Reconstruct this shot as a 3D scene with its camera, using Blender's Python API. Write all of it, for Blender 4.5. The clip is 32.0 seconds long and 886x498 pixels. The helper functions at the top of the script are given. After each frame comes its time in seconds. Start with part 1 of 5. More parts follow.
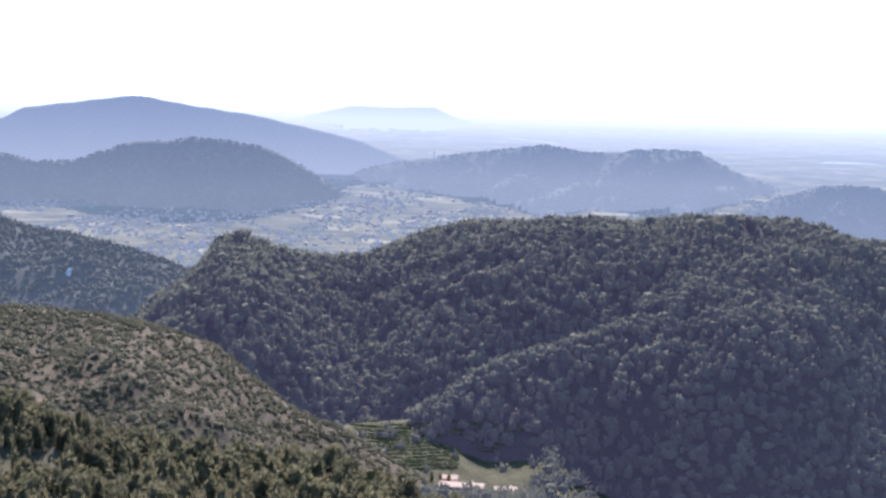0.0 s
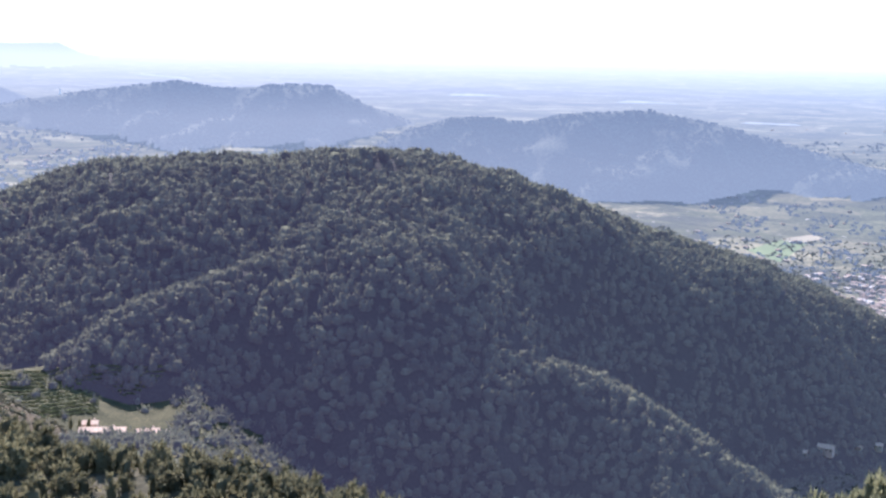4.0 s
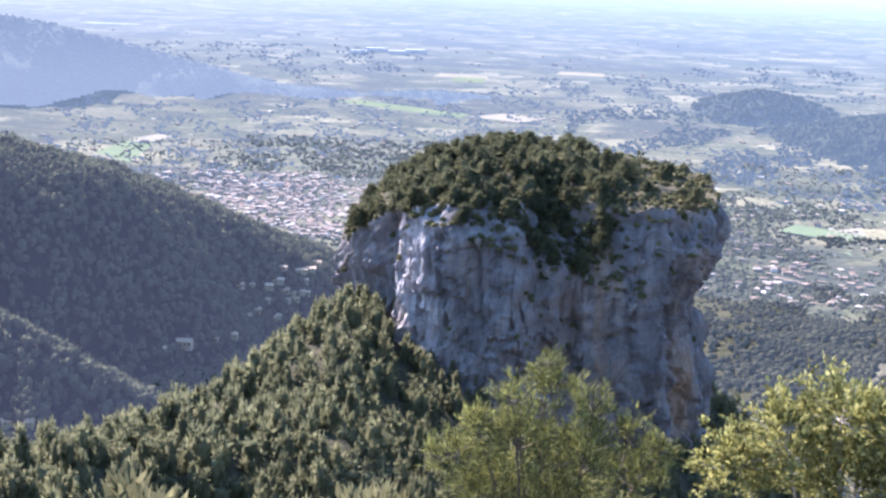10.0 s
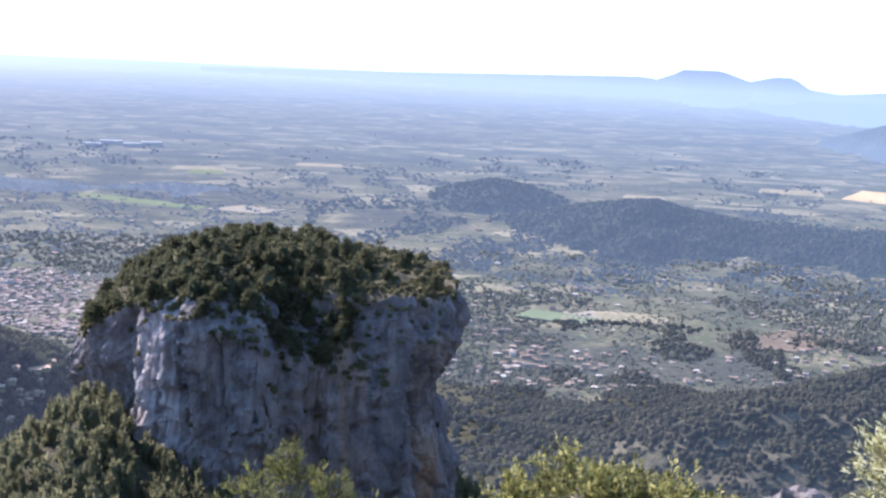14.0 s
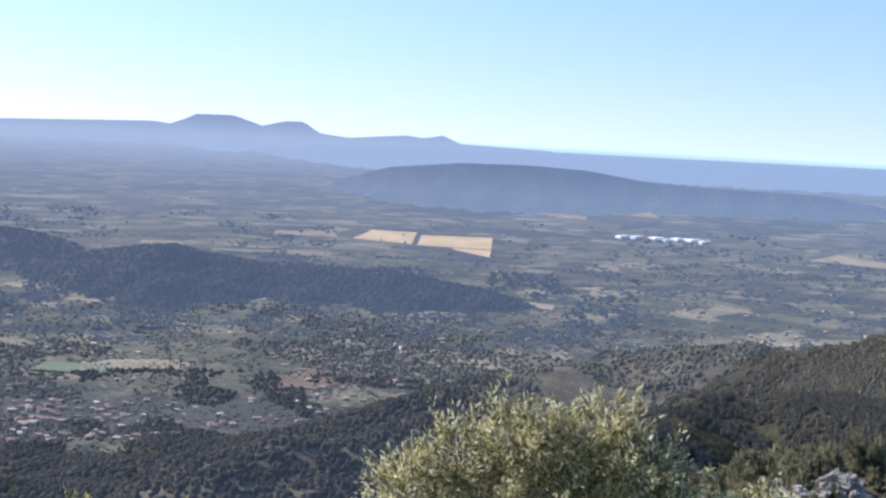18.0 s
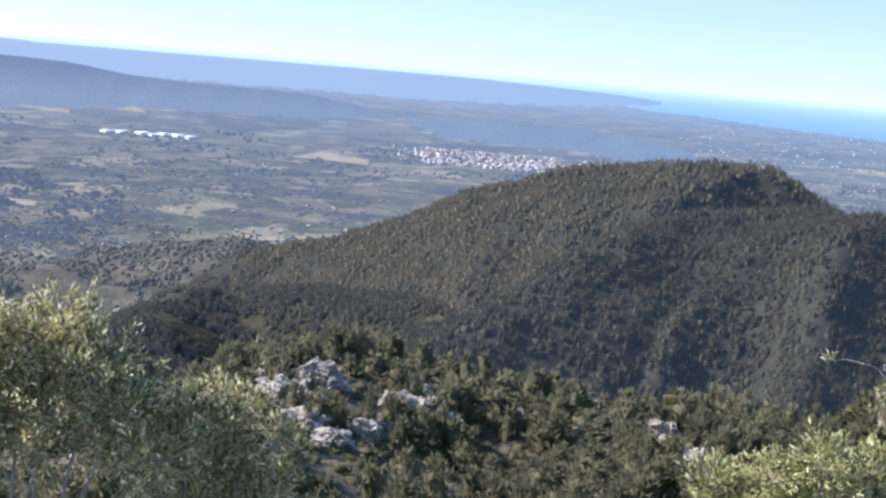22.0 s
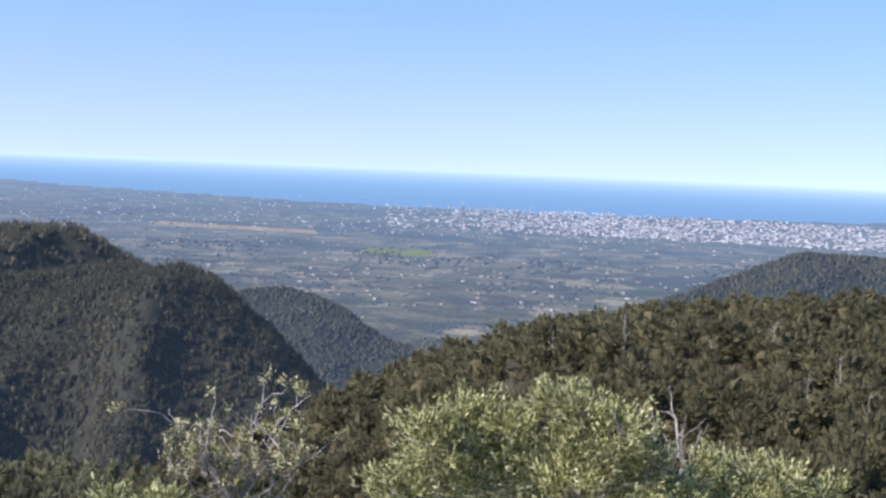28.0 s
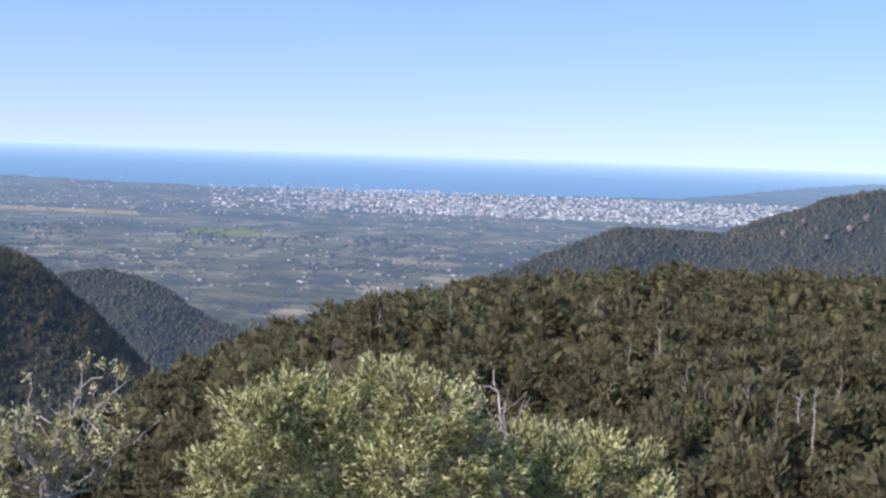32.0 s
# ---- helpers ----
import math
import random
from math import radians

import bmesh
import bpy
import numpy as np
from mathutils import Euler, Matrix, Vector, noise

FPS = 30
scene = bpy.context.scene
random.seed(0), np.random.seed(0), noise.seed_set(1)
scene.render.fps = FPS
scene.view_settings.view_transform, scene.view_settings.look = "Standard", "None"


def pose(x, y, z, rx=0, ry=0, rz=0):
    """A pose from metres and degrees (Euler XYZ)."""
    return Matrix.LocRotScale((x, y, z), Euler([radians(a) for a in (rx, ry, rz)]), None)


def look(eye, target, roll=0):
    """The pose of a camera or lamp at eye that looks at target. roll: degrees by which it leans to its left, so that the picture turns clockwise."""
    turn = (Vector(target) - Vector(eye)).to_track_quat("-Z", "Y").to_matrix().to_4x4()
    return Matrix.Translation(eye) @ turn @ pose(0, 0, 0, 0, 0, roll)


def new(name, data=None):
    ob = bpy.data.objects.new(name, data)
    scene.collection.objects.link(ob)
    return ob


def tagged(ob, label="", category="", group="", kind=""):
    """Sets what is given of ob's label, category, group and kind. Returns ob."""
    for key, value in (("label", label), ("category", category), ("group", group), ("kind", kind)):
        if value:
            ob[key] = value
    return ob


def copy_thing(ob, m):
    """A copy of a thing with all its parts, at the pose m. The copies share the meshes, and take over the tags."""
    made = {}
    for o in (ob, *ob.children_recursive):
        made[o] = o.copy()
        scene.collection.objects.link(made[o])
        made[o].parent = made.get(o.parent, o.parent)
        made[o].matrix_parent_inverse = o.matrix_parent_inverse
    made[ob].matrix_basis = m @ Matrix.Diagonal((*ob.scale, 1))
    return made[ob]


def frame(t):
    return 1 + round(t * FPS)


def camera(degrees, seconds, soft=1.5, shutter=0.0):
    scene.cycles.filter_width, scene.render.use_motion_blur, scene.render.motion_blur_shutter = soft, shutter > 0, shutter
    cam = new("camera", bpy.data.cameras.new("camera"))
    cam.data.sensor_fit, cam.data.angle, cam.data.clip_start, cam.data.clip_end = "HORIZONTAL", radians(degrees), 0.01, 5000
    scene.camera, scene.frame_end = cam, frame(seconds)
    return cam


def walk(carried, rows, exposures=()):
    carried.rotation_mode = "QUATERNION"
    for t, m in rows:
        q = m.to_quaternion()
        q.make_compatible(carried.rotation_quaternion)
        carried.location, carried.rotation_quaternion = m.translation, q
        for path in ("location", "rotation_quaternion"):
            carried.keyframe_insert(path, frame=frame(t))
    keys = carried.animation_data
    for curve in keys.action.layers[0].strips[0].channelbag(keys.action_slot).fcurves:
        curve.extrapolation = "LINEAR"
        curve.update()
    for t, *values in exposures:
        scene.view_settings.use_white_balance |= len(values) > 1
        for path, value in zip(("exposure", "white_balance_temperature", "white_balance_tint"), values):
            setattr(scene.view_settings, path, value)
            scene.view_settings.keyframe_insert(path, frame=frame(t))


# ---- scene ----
import functools

EXPO = [1.7, 1.9, 2.2, 1.68, 1.0, 0.8, 1.26, 0.87, 0.72]  # stops on the way
WHITE_K, TINT = 5900, 22.3
FOV = 33.53
EYE = 500.0  # metres above the plain
# seconds, heading (clockwise from +y), tilt, roll in degrees
VIEW = [
    (0, 0.00, -6.40, 1.61), (0.5, 1.49, -6.75, 1.43), (1, 2.99, -6.89, 1.22), (1.5, 4.73, -7.26, 1.28),
    (2, 6.38, -7.38, 1.07), (2.5, 7.47, -7.71, 2.01), (3, 9.31, -7.82, 0.98), (3.5, 11.81, -8.02, 1.99),
    (4, 14.24, -8.54, 1.53), (4.5, 18.62, -8.69, 1.55), (6.5, 28.08, -10.37, 1.56), (7, 29.94, -10.69, 2.13),
    (7.5, 32.24, -10.99, 2.36), (8, 34.46, -11.17, 2.61), (8.5, 36.19, -11.05, 3.31), (9, 38.10, -10.97, 3.51),
    (9.5, 38.89, -11.14, 3.26), (10, 39.60, -11.51, 2.52), (10.5, 41.22, -10.71, 3.29), (11, 42.48, -10.20, 3.42),
    (11.5, 44.00, -9.60, 3.29), (12, 45.24, -9.16, 3.03), (12.5, 46.61, -8.56, 3.13), (13, 47.93, -8.06, 3.16),
    (13.5, 48.77, -7.57, 2.96), (15.5, 55.54, -7.53, 2.41), (16, 59.18, -6.71, 2.22), (16.5, 61.83, -6.17, 1.77),
    (17, 63.87, -5.64, 2.52), (17.5, 66.10, -5.26, 2.78), (18, 68.21, -4.95, 2.72), (18.5, 70.57, -4.94, 3.06),
    (19, 73.46, -5.08, 3.26), (19.5, 76.40, -5.21, 3.28), (20, 79.05, -5.42, 3.51), (20.5, 82.14, -5.54, 3.08),
    (21, 86.59, -6.02, 3.57), (21.5, 88.68, -6.51, 4.70), (22, 88.34, -7.72, 4.76), (22.5, 88.06, -7.63, 3.90),
    (23, 88.54, -6.63, 3.34), (23.5, 90.05, -5.98, 3.03), (24, 93.06, -5.47, 2.52), (24.5, 95.06, -4.50, 2.52),
    (25, 97.27, -3.64, 2.38), (25.5, 99.92, -3.39, 2.27), (26, 103.18, -3.31, 2.46), (26.5, 106.41, -3.36, 2.63),
    (28.5, 116.18, -3.90, 2.49), (29, 116.79, -3.95, 2.53), (29.5, 117.46, -4.23, 2.67), (30, 117.71, -4.39, 2.72),
    (30.5, 118.27, -4.38, 2.46), (31, 119.04, -4.35, 1.66), (31.5, 120.08, -4.43, 2.07), (32, 121.56, -4.38, 2.23),
]


def eye_pose(t, heading, tilt, roll):
    """Camera held 0.45 m in front of a turning body, which takes a short side step on the way."""
    h, p, r = radians(heading), radians(tilt), radians(roll)
    f = Vector((math.sin(h) * math.cos(p), math.cos(h) * math.cos(p), math.sin(p)))
    a = Vector((math.cos(h), -math.sin(h), 0))
    u = a.cross(f)
    right, up = a * math.cos(r) + u * math.sin(r), u * math.cos(r) - a * math.sin(r)
    k = min(max((t - 20.7) / 2.8, 0), 1)
    step = 0.4 * k * k * (3 - 2 * k)
    at = Vector((0.45 * math.sin(h) + 0.02 * step, 0.45 * math.cos(h) - step, EYE))
    m = Matrix((right, up, -f)).transposed().to_4x4()
    m.translation = at
    return m


cam = camera(FOV, 32.0, soft=2.5)
walk(cam, [(v[0], eye_pose(*v)) for v in VIEW],
     exposures=[(t, e, WHITE_K, TINT + min(max((t - 9) / 8, 0), 1) * 2.5) for t, e in zip((0, 4.5, 9, 13.5, 17, 20, 23, 26, 32), EXPO)])

# ---- light ----
SUN_AZ, SUN_EL = -2.0, 38.0
world = bpy.data.worlds.new("sky_world")
scene.world = world
world.use_nodes = True
wn = world.node_tree
sky = wn.nodes.new("ShaderNodeTexSky")
sky.sky_type = "NISHITA"
sky.sun_disc = False
sky.sun_elevation, sky.sun_rotation = radians(SUN_EL), radians(SUN_AZ)
sky.altitude, sky.air_density, sky.dust_density, sky.ozone_density = 800, 1.0, 1.1, 2.0
bg = wn.nodes["Background"]
bg.inputs["Strength"].default_value = 0.15
way = wn.nodes.new("ShaderNodeTexCoord")
lift = wn.nodes.new("ShaderNodeMapping")
lift.inputs["Location"].default_value, lift.inputs["Scale"].default_value = (0, 0, 0.18), (1, 1, 1.7)
unit = wn.nodes.new("ShaderNodeVectorMath")
unit.operation = "NORMALIZE"
wn.links.new(way.outputs["Generated"], lift.inputs[0])
wn.links.new(lift.outputs[0], unit.inputs[0])
wn.links.new(unit.outputs[0], sky.inputs[0])
soft = wn.nodes.new("ShaderNodeHueSaturation")
soft.inputs["Saturation"].default_value = 0.93
wn.links.new(sky.outputs[0], soft.inputs["Color"])
tone = wn.nodes.new("ShaderNodeMix")
tone.data_type, tone.blend_type = "RGBA", "MULTIPLY"
tone.inputs[0].default_value = 1.0
split = wn.nodes.new("ShaderNodeSeparateXYZ")
wn.links.new(way.outputs["Generated"], split.inputs[0])
rise = wn.nodes.new("ShaderNodeValToRGB")
rise.color_ramp.elements[0].position, rise.color_ramp.elements[0].color = 0.0, (1.05, 0.93, 1.0, 1)
rise.color_ramp.elements[1].position, rise.color_ramp.elements[1].color = 0.13, (0.84, 1.04, 1.0, 1)
wn.links.new(split.outputs["Z"], rise.inputs[0])
wn.links.new(rise.outputs[0], tone.inputs[7])
wn.links.new(soft.outputs[0], tone.inputs[6])
wn.links.new(tone.outputs[2], bg.inputs[0])
sun_data = bpy.data.lights.new("sun", "SUN")
sun_data.energy, sun_data.angle, sun_data.color = 4.2, radians(0.6), (1.0, 0.93, 0.82)
sun = new("sun", sun_data)
sa, se = radians(SUN_AZ), radians(SUN_EL)
sun.matrix_world = look((2000 * math.sin(sa) * math.cos(se), 2000 * math.cos(sa) * math.cos(se), 2000 * math.sin(se)), (0, 0, 0))


# ---- materials ----
def srgb(r, g, b):
    return tuple((c / 12.92 if c <= 0.04045 else ((c + 0.055) / 1.055) ** 2.4) for c in (r / 255, g / 255, b / 255))


class Mat:
    """A node material with short helpers for procedural colour."""

    def __init__(self, name, rough=0.9, spec=0.2):
        self.m = bpy.data.materials.new(name)
        self.m.use_nodes = True
        self.n, self.l = self.m.node_tree.nodes, self.m.node_tree.links
        self.b = self.n["Principled BSDF"]
        self.b.inputs["Roughness"].default_value = rough
        self.b.inputs["Specular IOR Level"].default_value = spec

    def node(self, kind, **kw):
        nd = self.n.new(kind)
        for k, v in kw.items():
            nd.inputs[k].default_value = v
        return nd

    def coord(self, scale=(1, 1, 1), uv=False):
        src = self.n.new("ShaderNodeUVMap") if uv else self.n.new("ShaderNodeNewGeometry")
        mp = self.n.new("ShaderNodeMapping")
        mp.inputs["Scale"].default_value = scale
        self.l.new(src.outputs["UV" if uv else "Position"], mp.inputs["Vector"])
        return mp.outputs[0]

    def noise(self, scale, detail=4, rough=0.6, vec=None):
        nd = self.node("ShaderNodeTexNoise", Scale=scale, Detail=detail, Roughness=rough)
        self.l.new(vec if vec else self.coord(), nd.inputs["Vector"])
        return nd.outputs["Fac"]

    def ramp(self, fac, stops):
        nd = self.n.new("ShaderNodeValToRGB")
        el = nd.color_ramp.elements
        while len(el) < len(stops):
            el.new(0.5)
        for e, (p, c) in zip(el, stops):
            e.position, e.color = p, (*c, 1) if len(c) == 3 else c
        self.l.new(fac, nd.inputs[0])
        return nd.outputs[0]

    def mix(self, fac, a, b, mode="MIX"):
        nd = self.n.new("ShaderNodeMix")
        nd.data_type, nd.blend_type = "RGBA", mode
        for sock, v in ((nd.inputs[0], fac), (nd.inputs[6], a), (nd.inputs[7], b)):
            if hasattr(v, "links"):
                self.l.new(v, sock)
            else:
                sock.default_value = v if not isinstance(v, tuple) else (*v, 1) if len(v) == 3 else v
        return nd.outputs[2]

    def colour(self, sock):
        if isinstance(sock, tuple):
            self.b.inputs["Base Color"].default_value = (*sock, 1)
        else:
            self.l.new(sock, self.b.inputs["Base Color"])
        return self

    def bump(self, fac, strength, dist):
        nd = self.node("ShaderNodeBump", Strength=strength, Distance=dist)
        self.l.new(fac, nd.inputs["Height"])
        self.l.new(nd.outputs[0], self.b.inputs["Normal"])
        return self

    def glow(self, colour, strength):
        """Emission, for painting haze on far surfaces."""
        self.b.inputs["Emission Color"].default_value = (*colour, 1)
        self.b.inputs["Emission Strength"].default_value = strength
        return self

    def random_island(self):
        return self.n.new("ShaderNodeNewGeometry").outputs["Random Per Island"]


def leaf_material(name, dark, mid, light, clump=0.35, trans=0.0, far=0.0, glow=None, gloss=0.04, lift=None):
    m = Mat(name, 0.9, gloss)
    base = m.ramp(m.random_island(), [(0.0, dark), (0.5, mid), (1.0, light)])
    patch = m.ramp(m.noise(clump, 3), [(0.3, (0.72, 0.72, 0.7)), (0.7, (1.15, 1.12, 1.0))])
    m.colour(m.mix(1.0, base, patch, "MULTIPLY"))
    if trans:
        m.b.inputs["Subsurface Weight"].default_value = 0.0
        t = m.n.new("ShaderNodeBsdfTranslucent")
        mx = m.n.new("ShaderNodeMixShader")
        mx.inputs[0].default_value = trans
        m.l.new(m.b.inputs["Base Color"].links[0].from_socket, t.inputs[0])
        m.l.new(m.b.outputs[0], mx.inputs[1])
        m.l.new(t.outputs[0], mx.inputs[2])
        m.l.new(mx.outputs[0], m.n["Material Output"].inputs[0])
    # haze painted over the leaves as emission, by the share far
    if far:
        haze_mix(m, far, haze_colour(m, glow or (), 0.0, lift))
    return m.m


# ---- plan: distances past R0 are drawn together, so that the far plain ends inside the lens's reach ----
R0, SQ = 2200.0, 2500.0
rng = np.random.default_rng(7)


def squeeze(r):
    r = np.asarray(r, float)
    return np.where(r <= R0, r, R0 + SQ * (r - R0) / (np.maximum(r, R0) - R0 + SQ))


def unsqueeze(q):
    q = np.asarray(q, float)
    d = np.clip(q - R0, 0, SQ - 1)
    return np.where(q <= R0, q, R0 + SQ * d / (SQ - d))


HORIZON = -0.75
R_END = float(squeeze(EYE / math.tan(radians(-HORIZON))))


@functools.lru_cache(None)
def waves(seed, count=14):
    g = np.random.default_rng(seed)
    a = g.uniform(0, 2 * np.pi, count)
    f = 2.0 ** g.uniform(-1, 1.6, count)
    return a, f, g.uniform(0, 2 * np.pi, count)


def rough(x, y, size, seed):
    """Smooth noise of about -1 to 1, with waves about size long."""
    a, f, ph = waves(seed)
    out = 0
    for i in range(len(a)):
        out = out + np.sin((x * np.cos(a[i]) + y * np.sin(a[i])) * f[i] * 2 * np.pi / size + ph[i]) / f[i] ** 0.8
    return out / 3.2


# Hills: crest as heading, angle of its top against the level, distance; slopes in front and behind; height of its trees;
# spur height; roundness of the crest.
HILLS = {
    "near_slope": dict(crest=[(-24, -10.6, 300), (-17, -11.4, 300), (-13, -13.0, 300), (-7, -14.0, 290), (-4, -14.1, 290), (0, -15.6, 270), (5, -16.3, 250), (11, -17.6, 230), (16, -19.5, 210)],
                       front=0.12, back=0.75, tree=6, spur=4, soft=15),
    "crag_slope": dict(crest=[(19, -19.6, 190), (21, -18.8, 200), (25, -18.5, 215), (28, -17.8, 235), (30, -16.8, 255), (32, -15.8, 275), (34, -14.3, 292), (36, -12.8, 310), (39, -13.2, 330), (43, -15.2, 330), (46, -15.4, 345), (48.5, -15.0, 350), (50.2, -15.5, 350), (51.6, -16.6, 345), (53, -18.6, 330)],
                       front=0.16, back=0.55, tree=6, spur=3, soft=10),
    "rocky_shoulder": dict(crest=[(70, -15.5, 170), (77, -12.6, 180), (80, -12.0, 190), (82.5, -11.3, 195), (85, -11.0, 200), (88, -11.2, 205), (91, -11.7, 205), (94, -12.0, 200), (97, -12.2, 195), (101, -12.0, 190), (105, -12.4, 185)],
                           front=0.10, back=0.5, tree=5, spur=5, soft=12),
    "near_ridge": dict(crest=[(105, -11.6, 200), (108.3, -10.3, 210), (110.4, -9.4, 225), (112.7, -8.4, 240), (114.6, -7.4, 255), (117.7, -6.4, 275), (120, -5.9, 290), (122.4, -5.4, 300), (126.4, -4.8, 320), (131.5, -4.4, 330), (135, -4.4, 335), (138.4, -4.6, 340), (150, -4.4, 340)],
                       front=-0.02, back=0.5, tree=5.5, spur=4, soft=20),
    "terraced_slope": dict(crest=[(-24, -8.3, 760), (-17, -8.5, 760), (-14.8, -8.7, 760), (-12, -9.1, 760), (-10.6, -9.5, 760), (-8.8, -10.1, 750), (-7.3, -11.4, 740), (-5.5, -12.7, 720), (-3.9, -13.3, 700)],
                          front=0.13, back=0.6, tree=3, spur=3, soft=25),
    "wooded_hill": dict(crest=[(-12.5, -9.9, 880), (-10.8, -8.3, 900), (-9.5, -7.2, 930), (-8.7, -6.15, 950), (-7.8, -6.05, 960), (-6.7, -6.35, 980), (-5, -6.7, 1000), (-3.2, -6.8, 1010), (-2.1, -6.25, 1010), (-1, -5.75, 1010), (0.8, -5.3, 1010), (2.5, -5.1, 1010), (6.9, -4.95, 1010), (9, -4.8, 1010), (11.8, -4.57, 1020), (14.5, -4.95, 1040), (16.7, -5.55, 1060), (20, -6.7, 1110), (23.4, -7.75, 1170), (26.7, -8.6, 1250), (30, -9.9, 1340), (32.2, -10.8, 1420), (34.2, -11.55, 1500), (36, -12.2, 1560)],
                       front=0.75, back=0.5, tree=6.5, spur=30, soft=150, ribs=[(-6, -7.5, 1.5, 18), (20.5, 18.5, 1.8, 22), (26.5, 24, 1.6, 20)]),
    "vine_terrace": dict(crest=[(-4.4, -13.6, 780), (-3.5, -13.3, 795), (-1.2, -13.1, 800), (0.6, -13.6, 795), (2, -14.1, 790), (4.6, -14.0, 790)],
                         front=0.09, back=0.35, tree=0, spur=1, soft=10),
    "wooded_spur": dict(crest=[(0.1, -11.9, 800), (2.2, -10.5, 825), (4.5, -9.8, 845), (7.1, -8.75, 868), (9.2, -8.4, 880), (11, -8.2, 888), (12.4, -9.2, 880), (13, -10.4, 865)],
                        front=1.0, back=0.25, tree=7, spur=8, soft=12),
    "low_spur": dict(crest=[(14.5, -13.9, 790), (16, -13.0, 815), (18.6, -12.5, 850), (20.9, -13.1, 850), (23.5, -14.5, 830)],
                     front=0.95, back=0.35, tree=7, spur=7, soft=12),
    "side_hill": dict(crest=[(-24, -4.6, 1500), (-16.9, -5.2, 1500), (-15.6, -5.6, 1500), (-13.8, -5.95, 1480), (-12, -6.4, 1450), (-10, -7.1, 1400), (-8, -8.2, 1350)],
                      front=0.22, back=0.4, tree=7, spur=10, soft=40),
    "cone_hill": dict(crest=[(80.8, -8.2, 1300), (84, -7.5, 1200), (87, -6.4, 1130), (89.1, -5.2, 1080), (91, -4.7, 1060), (92.2, -4.25, 1050), (94.8, -3.75, 1040), (96.5, -3.42, 1035), (98.3, -3.3, 1030), (100.2, -3.2, 1030), (101.1, -3.4, 1030), (102.2, -4.1, 1030), (103.2, -4.65, 1030), (104.5, -5.4, 1030), (106, -6.8, 1020)],
                     front=0.4, back=0.6, tree=5.5, spur=16, soft=40, ribs=[(99.9, 98.6, 0.9, 14), (94.5, 92, 1.5, 16), (97, 95.6, 0.7, 10), (91.5, 89.5, 0.9, 13)],
                     cliffs=[(97.2, 103.5, -58, 15, 30, 16)]),
    "cone_shoulder": dict(crest=[(88, -11.0, 640), (90.7, -9.2, 680), (93.4, -7.2, 740), (95.7, -5.85, 800), (97.9, -5.15, 850), (100.3, -4.8, 860), (103.2, -4.65, 860), (104.7, -4.8, 850), (105.8, -5.2, 840), (107, -6.0, 820), (108.1, -6.8, 800), (109.3, -8.0, 770), (110.2, -9.0, 740), (112, -11, 700)],
                          front=0.36, back=0.35, tree=7.5, spur=20, soft=50, rib_start=70, ribs=[(104.4, 102.9, 1.3, 24), (98.5, 92.5, 1.9, 13), (102.5, 96.8, 1.2, 14), (95, 88.5, 1.2, 11)]),
    "cone_foot": dict(crest=[(66, -15.5, 700), (70, -13.8, 740), (73.5, -12.2, 800), (76, -10.9, 860), (78, -9.9, 920), (80.5, -9.7, 960), (84, -9.4, 960), (88, -9.6, 900), (92, -10.6, 800)],
                      front=0.2, back=0.35, tree=6, spur=14, soft=40),
    "scrub_rise": dict(crest=[(58, -13.6, 1350), (64, -11.9, 1500), (70, -9.9, 1650), (73, -9.3, 1700), (75, -8.9, 1750), (78, -8.2, 1800), (80.2, -7.9, 1850), (82, -8.1, 1850), (85, -8.8, 1800), (88, -9.6, 1750)],
                       front=0.16, back=0.3, tree=3, spur=16, soft=60),
    "hillock": dict(crest=[(104, -6.6, 1800), (105.9, -5.8, 1800), (107.2, -5.55, 1800), (108.5, -5.4, 1800), (109.8, -5.65, 1780), (111.1, -6.2, 1750), (112.5, -7.2, 1700), (115, -8.0, 1650)],
                    front=0.3, back=0.3, tree=7, spur=14, soft=40),
    "last_hill": dict(crest=[(121, -6.0, 1500), (123.3, -5.2, 1520), (124.6, -4.7, 1540), (126.3, -3.95, 1570), (128.5, -3.1, 1600), (130.2, -3.15, 1620), (132.3, -3.15, 1620), (133.4, -2.65, 1620), (135.2, -2.1, 1620), (136.4, -1.55, 1620), (138.2, -1.22, 1620), (141, -0.9, 1600), (150, -0.5, 1600)],
                     front=0.45, back=0.5, tree=6, spur=18, soft=30),
    "wood_rise": dict(crest=[(46, -6.0, 3600), (48, -5.5, 3600), (50.1, -4.9, 3600), (51.4, -4.62, 3600), (52.7, -4.8, 3600), (54.5, -5.3, 3600)],
                      front=0.5, back=0.3, tree=6, spur=5, soft=40),
    "wood_band": dict(crest=[(50, -6.9, 3400), (51.3, -6.45, 3400), (52.6, -6.05, 3400), (54.5, -5.5, 3400), (56.7, -5.15, 3400), (57.8, -5.1, 3400), (59.1, -5.4, 3400), (62.1, -5.82, 3380), (65.6, -5.8, 3350), (68, -6.1, 3330), (70, -6.4, 3300), (72, -6.9, 3280)],
                      front=0.5, back=0.3, tree=6, spur=5, soft=30),
    "hill_far_a": dict(crest=[(-24, -3.4, 3800), (-16.9, -3.0, 3800), (-15.6, -3.3, 3800), (-14.2, -3.27, 3800), (-12.7, -2.76, 3800), (-11.9, -2.5, 3800), (-10.6, -2.46, 3800), (-9.8, -2.3, 3800), (-8.5, -2.4, 3800), (-7, -2.65, 3800), (-5.9, -3.1, 3800), (-5, -3.7, 3790)],
                       front=1.2, back=0.4, tree=0, spur=12, soft=14),
